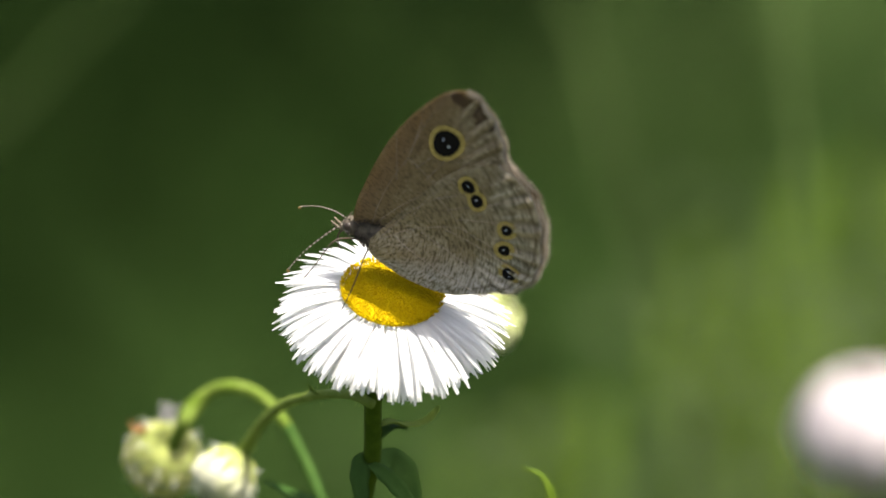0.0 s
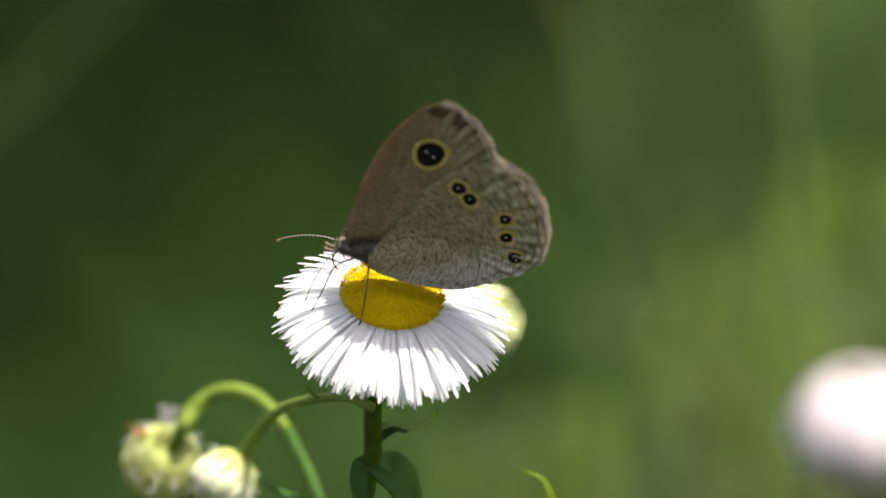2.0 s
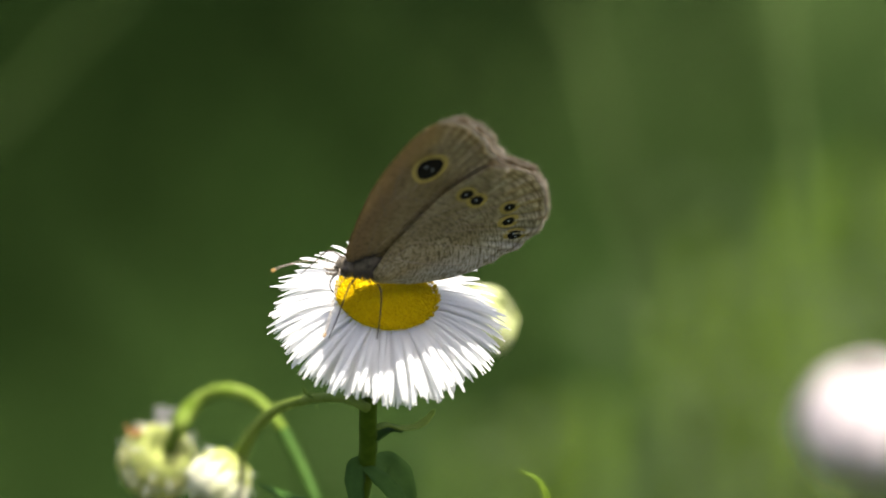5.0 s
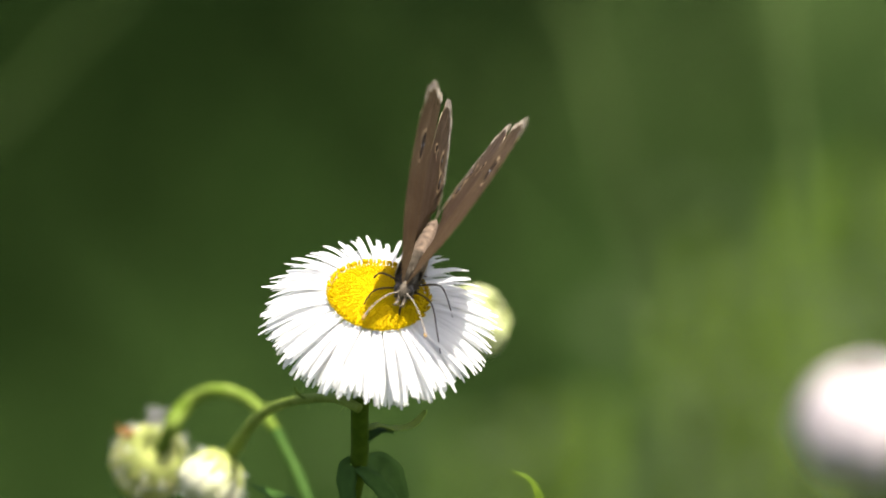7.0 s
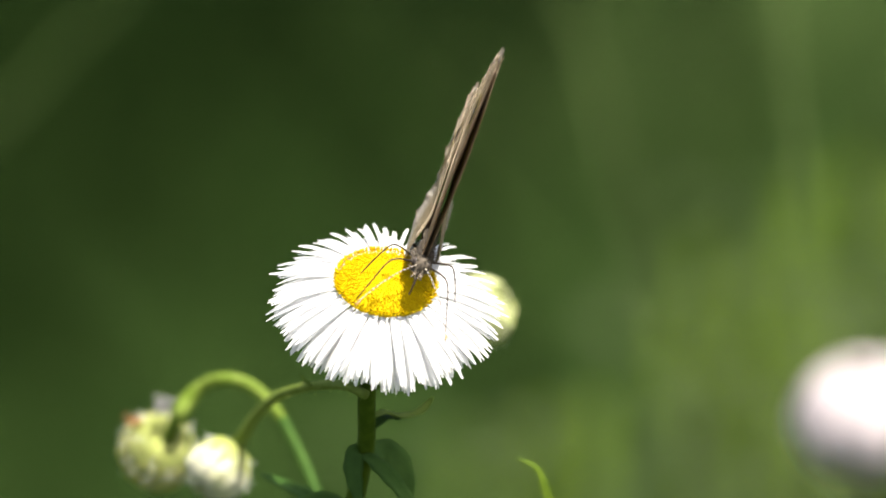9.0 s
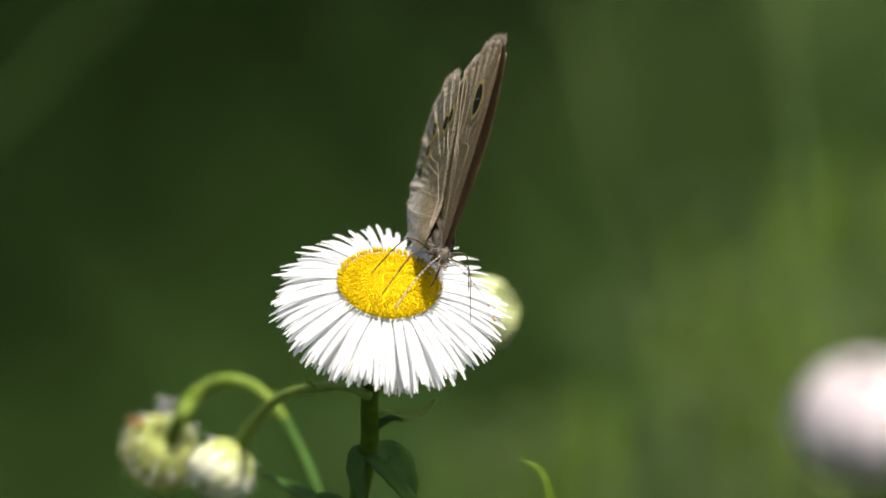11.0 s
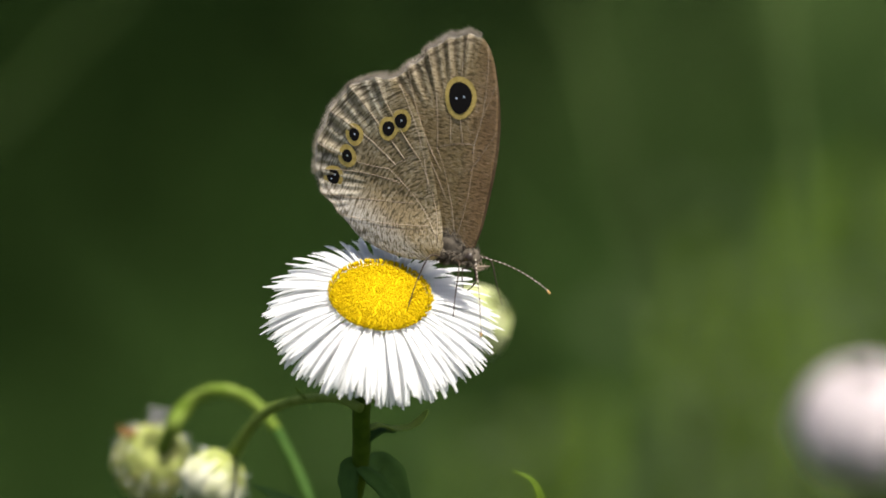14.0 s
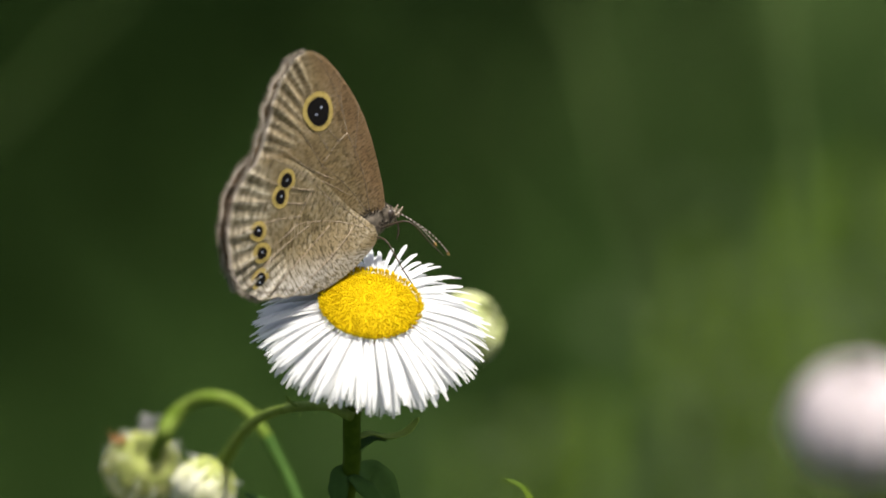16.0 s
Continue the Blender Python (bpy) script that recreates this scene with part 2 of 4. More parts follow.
nt.links.new(r.outputs[0], b.inputs["Base Color"])
TAN, nt, b = material("eyespot_tan", (0.40, 0.29, 0.17), 0.7)
r = ramp(nt, [(0.3, (0.33, 0.23, 0.12)), (0.7, (0.46, 0.34, 0.20))], noise_tex(nt, coords(nt, (1, 1, 1)), 2500))
nt.links.new(r.outputs[0], b.inputs["Base Color"])
BLACK, nt, b = material("eyespot_black", (0.006, 0.005, 0.005), 0.7, 0.08)
DARK_BROWN, nt, b = material("eyespot_brown", (0.011, 0.007, 0.006), 0.8, 0.05)
PUPIL, nt, b = material("eyespot_pupil", (0.50, 0.56, 0.68), 0.3, 0.6)
FUR, nt, b = material("body_fur", (0.12, 0.085, 0.06), 0.85)
r = ramp(nt, [(0.3, (0.034, 0.027, 0.019)), (0.7, (0.13, 0.108, 0.08))], noise_tex(nt, coords(nt, (1, 1, 1)), 1500))
nt.links.new(r.outputs[0], b.inputs["Base Color"])
ABDOMEN, nt, b = material("abdomen_scales", (0.12, 0.085, 0.06), 0.85)
r = ramp(nt, [(0.3, (0.05, 0.035, 0.026)), (0.7, (0.15, 0.108, 0.078))], noise_tex(nt, coords(nt, (1, 1, 1)), 1500))
nt.links.new(r.outputs[0], b.inputs["Base Color"])
PALE_FUR, nt, b = material("pale_fur", (0.18, 0.145, 0.105), 0.9)
EYE_MAT, nt, b = material("compound_eye", (0.03, 0.021, 0.015), 0.38, 0.4)
HORN_DARK, nt, b = material("antenna_dark", (0.05, 0.03, 0.02), 0.6)
HORN_PALE, nt, b = material("antenna_pale", (0.40, 0.36, 0.29), 0.6)
HORN_TIP, nt, b = material("antenna_tip", (0.30, 0.18, 0.05), 0.6)
LEG, nt, b = material("leg_brown", (0.045, 0.03, 0.018), 0.5)


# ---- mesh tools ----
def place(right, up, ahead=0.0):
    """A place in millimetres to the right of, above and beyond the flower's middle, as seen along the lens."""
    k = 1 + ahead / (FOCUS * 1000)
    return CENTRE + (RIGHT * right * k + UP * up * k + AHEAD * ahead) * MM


def part(name, bm, mats, parent, label="", m=None, smooth=True):
    me = bpy.data.meshes.new(name)
    bm.to_mesh(me)
    bm.free()
    for one in mats if isinstance(mats, (list, tuple)) else [mats]:
        me.materials.append(one)
    if smooth:
        for p in me.polygons:
            p.use_smooth = True
    ob = new(name, me)
    ob.parent = parent
    if m is not None:
        ob.matrix_basis = m
    if label:
        ob["label"] = label
    return ob


def shared(name, me, parent, m):
    ob = new(name, me)
    ob.parent = parent
    ob.matrix_basis = m
    return ob


def spline(points, steps):
    """A smooth line through points (tuples or vectors)."""
    p = [Vector(q) for q in points]
    p = [p[0] * 2 - p[1]] + p + [p[-1] * 2 - p[-2]]
    out = []
    for i in range(1, len(p) - 2):
        for k in range(steps):
            t = k / steps
            a, b_, c, d = p[i - 1:i + 3]
            out.append(0.5 * (2 * b_ + (c - a) * t + (2 * a - 5 * b_ + 4 * c - d) * t * t + (3 * b_ - a - 3 * c + d) * t ** 3))
    out.append(p[-2])
    return out


def tube(bm, pts, radii, sides=8, mats=None, caps=True):
    """A round tube along pts; radii is one number or one per point; mats gives a slot per length."""
    n = len(pts)
    if not isinstance(radii, (list, tuple)):
        radii = [radii] * n
    rings = []
    side = None
    for i, p in enumerate(pts):
        t = (pts[min(i + 1, n - 1)] - pts[max(i - 1, 0)]).normalized()
        if side is None:
            side = t.orthogonal().normalized()
        side = (side - t * side.dot(t)).normalized()
        other = t.cross(side)
        rings.append([bm.verts.new(p + (side * math.cos(a) + other * math.sin(a)) * radii[i]) for a in (2 * math.pi * k / sides for k in range(sides))])
    for i in range(n - 1):
        for k in range(sides):
            f = bm.faces.new((rings[i][k], rings[i][(k + 1) % sides], rings[i + 1][(k + 1) % sides], rings[i + 1][k]))
            if mats:
                f.material_index = mats[i]
    if caps:
        bm.faces.new(rings[0][::-1])
        bm.faces.new(rings[-1])


def lerp_list(a, b_, n):
    return [a + (b_ - a) * i / (n - 1) for i in range(n)]


def leaf_mesh(line, width, normal, fold=0.25, thick=0.00012, tip=0.7):
    """A lance-shaped leaf along a line, folded a little at its midrib."""
    bm = bmesh.new()
    n = len(line)
    rows = []
    for i, p in enumerate(line):
        t = (line[min(i + 1, n - 1)] - line[max(i - 1, 0)]).normalized()
        s = t.cross(normal).normalized()
        up = s.cross(t).normalized()
        k = i / (n - 1)
        w = width * max(0.04, math.sin(math.pi * min(1, k ** tip * 0.93 + 0.07)) ** 0.8)
        w *= 1 + 0.06 * math.sin(k * 31)
        row = []
        for layer in (0, 1):
            for q in (-1, -0.5, 0, 0.5, 1):
                row.append(bm.verts.new(p + s * w * q + up * (abs(q) * fold * w - layer * thick)))
        rows.append(row)
    for i in range(n - 1):
        a, c = rows[i], rows[i + 1]
        for k in range(4):
            bm.faces.new((a[k], a[k + 1], c[k + 1], c[k]))
            bm.faces.new((a[5 + k + 1], a[5 + k], c[5 + k], c[5 + k + 1]))
        bm.faces.new((a[0], c[0], c[5], a[5]))
        bm.faces.new((a[4], a[9], c[9], c[4]))
    for row in (rows[0], rows[-1]):
        for k in range(4):
            bm.faces.new((row[k], row[k + 5], row[k + 6], row[k + 1]))
    bmesh.ops.recalc_face_normals(bm, faces=bm.faces)
    return bm


def ball(bm, centre, size, turn=None, u=16, v=10, bumps=0.0, slot=0):
    """A rounded, slightly uneven body; size is its three half axes."""
    before = len(bm.faces)
    made = bmesh.ops.create_uvsphere(bm, u_segments=u, v_segments=v, radius=1.0)["verts"]
    for q in made:
        k = 1 + bumps * noise.noise(q.co * 3.1 + Vector(centre) * 900)
        co = Vector((q.co.x * size[0] * k, q.co.y * size[1] * k, q.co.z * size[2] * k))
        q.co = (turn @ co if turn else co) + Vector(centre)
    bm.faces.ensure_lookup_table()
    for f in bm.faces[before:]:
        f.material_index = slot


# ---- ground ----
def build_ground():
    bm = bmesh.new()
    xs = [-600, -60, -8, -3] + [-1.6 + 0.2 * i for i in range(17)] + [3, 8, 60, 600]
    ys = [-600, -60, -8, -3] + [-1 + 0.25 * i for i in range(23)] + [8, 60, 600]
    grid = [[bm.verts.new((x, y, 0.012 * noise.noise(Vector((x * 2, y * 2, 0))))) for x in xs] for y in ys]
    for j in range(len(ys) - 1):
        for i in range(len(xs) - 1):
            bm.faces.new((grid[j][i], grid[j][i + 1], grid[j + 1][i + 1], grid[j + 1][i]))
    ob = part("ground", bm, SOIL, None)
    tagged(ob, "dark meadow soil under green grass", "ground", kind="structure")


def blades(name, count, xr, yr, height, width, mat, seed, clump=0.0):
    rng = random.Random(seed)
    verts, faces = [], []
    for _ in range(count):
        # patches thin out at their edges
        x = rng.uniform(*xr) + rng.gauss(0, 0.06) * (xr[1] - xr[0])
        y = rng.uniform(*yr) + rng.gauss(0, 0.06) * (yr[1] - yr[0])
        if clump and noise.noise(Vector((x * 7, y * 5, seed))) < rng.uniform(-0.5, clump):
            continue
        h = rng.uniform(*height) * (0.8 + 0.4 * noise.noise(Vector((x * 3, y * 3, 5))))
        w = rng.uniform(*width)
        a, lean = rng.uniform(0, 2 * math.pi), rng.uniform(0.1, 0.55) * h
        face = rng.uniform(0, math.pi)
        dx, dy = math.cos(a) * lean, math.sin(a) * lean
        sx, sy = math.cos(face) * w, math.sin(face) * w
        base = len(verts)
        for k in (0.0, 0.35, 0.7):
            kk = 1 - k * 0.45
            px, py, pz = x + dx * k * k, y + dy * k * k, h * k * (1 - 0.12 * k) - 0.01
            verts.append((px - sx * kk, py - sy * kk, pz))
            verts.append((px + sx * kk, py + sy * kk, pz))
        verts.append((x + dx, y + dy, h * 0.88))
        faces += [(base, base + 1, base + 3, base + 2), (base + 2, base + 3, base + 5, base + 4), (base + 4, base + 5, base + 6)]
    me = bpy.data.meshes.new(name)
    me.from_pydata(verts, [], faces)
    me.materials.append(mat)
    return new(name, me)


def build_grass():
    for name, n, xr, yr, hr, seed, mat, lab in (
        ("meadow_grass", 9000, (0.0, 0.6), (0.75, 1.25), (0.28, 0.38), 3, GRASS, "blurred light green meadow grass behind the flowers"),
        ("lush_grass", 22000, (-0.42, 0.06), (0.8, 1.25), (0.32, 0.46), 7, LUSH, "blurred mid-green grass behind the flowers"),
        ("rank_grass", 9000, (-0.36, 0.0), (1.2, 1.9), (0.46, 0.60), 6, SHADE_TONED, "tall rank grass, blurred, with shade put into its dark green"),
        ("tall_grass", 15000, (0.0, 0.36), (1.2, 1.9), (0.30, 0.40), 9, SUN_TONED, "tall blurred grass in the meadow, with sunlight put into its light green"),
        ("far_grass", 7000, (-1.1, 0.06), (2.2, 4.6), (0.16, 0.34), 5, SHADE_TONED, "blurred grass farther off in the meadow, with shade put into its dark green"),
        ("open_grass", 7000, (0.0, 1.1), (2.0, 4.6), (0.16, 0.34), 15, SUN_TONED, "blurred grass farther off in the meadow, with sunlight put into its colour"),
    ):
        g = blades(name, n, xr, yr, hr, (0.0016, 0.0035), mat, seed, 0.05)
        tagged(g, lab, "grass", kind="stuff")
    g = blades("short_grass", 7000, (-0.9, 0.9), (-0.3, 0.7), (0.06, 0.2), (0.0012, 0.003), GRASS, 4)
    tagged(g, "short green grass round the flower stems", "grass", kind="stuff")
    g = blades("field_grass", 60000, (-4.0, 4.0), (-3.5, 7.0), (0.07, 0.23), (0.003, 0.007), GRASS, 12, 0.0)
    tagged(g, "green meadow grass spreading round about", "grass", kind="stuff")


# ---- leafy weeds behind ----
def leafy_weed(x, y, height, count, seed, label, mat=WEED, low=0.15, leaf=1.0, spread=0.05):
    rng = random.Random(seed)
    weed = new("leafy_weed")
    weed.matrix_basis = pose(x, y, 0)
    tagged(weed, label, "weed", "weeds in the meadow")
    bm = bmesh.new()
    line = spline([(0, 0, -0.01), (0.01, 0, height * 0.5), (0.015, 0.01, height)], 5)
    tube(bm, line, lerp_list(0.004, 0.0015, len(line)), 6)
    part("stem", bm, STEM, weed)
    bm = bmesh.new()
    for i in range(count):
        z = height * (low + (1 - low) * (i + rng.random()) / count)
        a = i * 2.4 + rng.uniform(-0.4, 0.4)
        ln = rng.uniform(0.03, 0.06) * (1.25 - 0.5 * z / height) * leaf
        out = Vector((math.cos(a), math.sin(a), 0))
        p0 = Vector((0.01, 0, z))
        p0 += out * rng.uniform(0, spread)
        pts = [p0 + out * ln * k + Vector((0, 0, ln * (0.9 * k - 0.9 * k * k))) for k in (0, 0.33, 0.66, 1)]
        one = leaf_mesh(pts, ln * 0.22, Vector((0, 0, 1)), 0.2, 0.0003)
        tmp = bpy.data.meshes.new("tmp")
        one.to_mesh(tmp)
        one.free()
        bm.from_mesh(tmp)
        bpy.data.meshes.remove(tmp)
    part("foliage", bm, mat, weed)
    return weed


def build_weeds():
    rng = random.Random(8)
    for i in range(14):
        x = -0.31 + 0.022 * i + rng.uniform(-0.03, 0.03)
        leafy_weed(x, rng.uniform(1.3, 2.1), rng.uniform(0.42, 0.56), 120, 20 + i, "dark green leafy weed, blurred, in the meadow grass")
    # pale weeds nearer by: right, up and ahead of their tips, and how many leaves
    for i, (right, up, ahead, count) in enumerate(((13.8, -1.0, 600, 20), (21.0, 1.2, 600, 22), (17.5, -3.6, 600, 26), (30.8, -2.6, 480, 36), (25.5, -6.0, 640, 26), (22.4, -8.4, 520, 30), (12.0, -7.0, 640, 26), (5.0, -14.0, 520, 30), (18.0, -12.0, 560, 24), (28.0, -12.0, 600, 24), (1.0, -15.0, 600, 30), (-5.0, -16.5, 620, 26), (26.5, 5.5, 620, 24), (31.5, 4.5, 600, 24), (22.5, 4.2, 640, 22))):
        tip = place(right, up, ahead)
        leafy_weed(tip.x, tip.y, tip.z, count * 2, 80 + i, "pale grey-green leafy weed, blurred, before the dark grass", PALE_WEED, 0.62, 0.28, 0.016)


def grass_stalk(foot, top, radius, label):
    st = new("grass_stalk")
    st.matrix_basis = Matrix.Translation(Vector(foot))
    tagged(st, label, "grass stalk", "tall stalks behind the flowers")
    bm = bmesh.new()
    d = Vector(top) - Vector(foot)
    bend = Vector((-d.y, d.x, 0)) * 0.03
    line = spline([Vector((0, 0, -0.01)), d * 0.33 + bend * 0.7, d * 0.66 + bend * 0.8, d], 5)
    tube(bm, line, lerp_list(radius, radius * 0.6, len(line)), 7)
    part("stalk", bm, STRAW, st)
    bm = leaf_mesh([d * k + Vector((0.05 * (k - 0.3), -0.02 * (k - 0.3), 0)) for k in (0.3, 0.4, 0.5, 0.6, 0.68, 0.74)], radius * 2.2, Vector((0, -1, 0.3)))
    part("blade", bm, GRASS, st)
    return st


def through_two(a, b_):
    """Foot on the ground and top of a straight stalk that passes the places a and b_ (b_ the lower)."""
    d = b_ - a
    foot = a + d * (a.z / -d.z)
    return foot, a - d * 0.8


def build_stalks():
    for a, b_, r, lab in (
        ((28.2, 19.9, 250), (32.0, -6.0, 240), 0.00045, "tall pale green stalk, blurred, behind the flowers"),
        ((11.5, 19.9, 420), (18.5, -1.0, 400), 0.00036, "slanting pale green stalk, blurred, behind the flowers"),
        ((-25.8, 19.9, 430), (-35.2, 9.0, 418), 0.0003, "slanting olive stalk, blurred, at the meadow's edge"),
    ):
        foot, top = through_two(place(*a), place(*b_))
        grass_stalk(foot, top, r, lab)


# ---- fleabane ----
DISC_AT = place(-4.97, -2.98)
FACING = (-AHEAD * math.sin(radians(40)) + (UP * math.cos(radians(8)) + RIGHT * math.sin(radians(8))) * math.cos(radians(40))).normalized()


def frame_on(at, axis, spin=0.0):
    """A pose at a place with z along axis."""
    return Matrix.Translation(at) @ axis.to_track_quat("Z", "Y").to_matrix().to_4x4() @ pose(0, 0, 0, 0, 0, spin)


def ray_mesh(name, length, width, droop, curl, twist):
    """One ray floret along +x: narrow, grooved, with a blunt tip."""
    bm = bmesh.new()
    rows = []
    n = 9
    x = z = 0.0
    for i in range(n):
        k = i / (n - 1)
        w = width * (0.45 + 0.55 * min(1, k * 2.2)) * (1 if k < 0.8 else 1 - ((k - 0.8) / 0.2) ** 2 * 0.7)
        ang = -radians(droop * (0.25 + 0.95 * k) + curl * k * k)
        if i:
            x += math.cos(ang) * length / (n - 1)
            z += math.sin(ang) * length / (n - 1)
        tw = radians(twist) * k
        row = []
        for q, h in ((-1, 0.06), (-0.45, -0.02), (0, 0.03), (0.45, -0.02), (1, 0.06)):
            yy, hh = q * w * 0.5, h * w
            row.append(bm.verts.new((x - hh * math.sin(-ang) * 0, yy * math.cos(tw) - hh * math.sin(tw), z + yy * math.sin(tw) + hh * math.cos(tw))))
        rows.append(row)
    for i in range(n - 1):
        for k in range(4):
            bm.faces.new((rows[i][k], rows[i + 1][k], rows[i + 1][k + 1], rows[i][k + 1]))
    me = bpy.data.meshes.new(name)
    bm.to_mesh(me)
    bm.free()
    me.materials.append(RAY)
    for p in me.polygons:
        p.use_smooth = True
    return me


rng = random.Random(11)
RAYS = [ray_mesh("ray_floret", rng.uniform(5.5, 7.45) * MM, rng.uniform(0.33, 0.45) * MM, rng.uniform(27, 37), rng.uniform(-6, 8), rng.uniform(-9, 9)) for _ in range(14)]
INNER_RAYS = [ray_mesh("ray_floret", rng.uniform(5.8, 6.8) * MM, rng.uniform(0.32, 0.44) * MM, rng.uniform(18, 29), rng.uniform(-8, 10), rng.uniform(-10, 10)) for _ in range(8)]


def flower_head(plant, m, seed, count=290):
    """Disc of tubular florets with its ring of rays, and the green cup under it."""
    rng = random.Random(seed)
    bm = bmesh.new()
    rad, dome = 4.05 * MM, 0.95 * MM
    rings = []
    for i in range(9):
        a = i / 8 * math.pi / 2
        rings.append([bm.verts.new((rad * 0.97 * math.sin(a) * math.cos(t), rad * 0.97 * math.sin(a) * math.sin(t), dome * math.cos(a) - 0.2 * MM)) for t in (2 * math.pi * k / 28 for k in range(28))] if i else [bm.verts.new((0, 0, dome - 0.25 * MM))])
    for k in range(28):
        bm.faces.new((rings[0][0], rings[1][k], rings[1][(k + 1) % 28]))
        for i in range(1, 8):
            bm.faces.new((rings[i][k], rings[i + 1][k], rings[i + 1][(k + 1) % 28], rings[i][(k + 1) % 28]))
    total = 2600
    for i in range(total):
        k = math.sqrt((i + rng.uniform(0, 1) * 30 * (i > 40)) / total) if i < total - 40 else math.sqrt((i + 0.5) / total)
        a = i * 2.399963 + rng.uniform(-0.06, 0.06)
        hgt = dome * math.sqrt(max(0, 1 - (k * 0.97) ** 2)) - 0.2 * MM
        nrm = Vector((math.cos(a) * k * 0.75, math.sin(a) * k * 0.75, 1)).normalized()
        p = Vector((math.cos(a) * rad * k, math.sin(a) * rad * k, hgt))
        open_ = k > 0.55
        ln = (0.34 if k > 0.93 else 0.11 if open_ else 0.07) * MM * rng.uniform(0.75, 1.25)
        r = (0.06 if k > 0.88 else 0.066) * MM * rng.uniform(0.85, 1.2)
        tip = nrm + Vector((rng.uniform(-0.2, 0.2), rng.uniform(-0.2, 0.2), 0))
        tube(bm, [p, p + tip * ln * 0.6, p + tip * ln], [r * 0.8, r, r * (0.75 if open_ else 0.45)], 5)
    disc = part("disc", bm, DISC, plant, "yellow disc of tightly packed florets", m)
    for i in range(count):
        a = 2 * math.pi * (i + rng.uniform(-0.35, 0.35)) / count
        inner = i % 3 == 2
        me = rng.choice(INNER_RAYS if inner else RAYS)
        out = m.to_3x3() @ Vector((math.cos(a), math.sin(a), 0))
        size = 1.0 + 0.03 * out.dot(RIGHT) - 0.06 * out.dot(UP)
        shared("ray_floret", me, disc, pose(3.55 * MM * math.cos(a), 3.55 * MM * math.sin(a), (-0.12 if inner else -0.34 - 0.22 * (i % 2)) * MM, rng.uniform(-9, 9), rng.uniform(-7, 6), math.degrees(a) + rng.uniform(-7, 7)) @ Matrix.Scale(size * rng.uniform(0.94, 1.03), 4))
    # the crowded lowest rows, too many to tell apart
    under = bmesh.new()
    for i in range(420):
        a = 2 * math.pi * (i + rng.uniform(-0.4, 0.4)) / 420
        out = m.to_3x3() @ Vector((math.cos(a), math.sin(a), 0))
        size = 0.97 + 0.03 * out.dot(RIGHT) - 0.045 * out.dot(UP)
        before = len(under.verts)
        under.from_mesh(rng.choice(RAYS))
        under.verts.ensure_lookup_table()
        t = pose(3.5 * MM * math.cos(a), 3.5 * MM * math.sin(a), (-0.5 - 0.2 * (i % 2)) * MM, rng.uniform(-8, 8), rng.uniform(-3, 5), math.degrees(a) + rng.uniform(-7, 7)) @ Matrix.Scale(size, 4)
        for q in under.verts[before:]:
            q.co = t @ q.co
    tagged(part("ray_underlayer", under, RAY, disc), kind="stuff")
    bm = bmesh.new()
    prof = [(0.75, -3.0), (2.2, -2.7), (3.5, -1.9), (3.95, -0.9), (3.8, -0.45)]
    rings = [[bm.verts.new((r * MM * math.cos(t), r * MM * math.sin(t), z * MM)) for t in (2 * math.pi * k / 30 for k in range(30))] for r, z in prof]
    for i in range(4):
        for k in range(30):
            bm.faces.new((rings[i][k], rings[i][(k + 1) % 30], rings[i + 1][(k + 1) % 30], rings[i + 1][k]))
    bm.faces.new(rings[0][::-1])
    for k in range(44):
        a = 2 * math.pi * k / 44
        o = Vector((math.cos(a), math.sin(a), 0))
        pts = [o * r * MM * 1.04 + Vector((0, 0, z * MM)) for r, z in prof]
        tube(bm, pts, [0.1 * MM, 0.24 * MM, 0.24 * MM, 0.2 * MM, 0.05 * MM], 5)
    part("involucre", bm, BRACT, plant, "", m)
    return disc


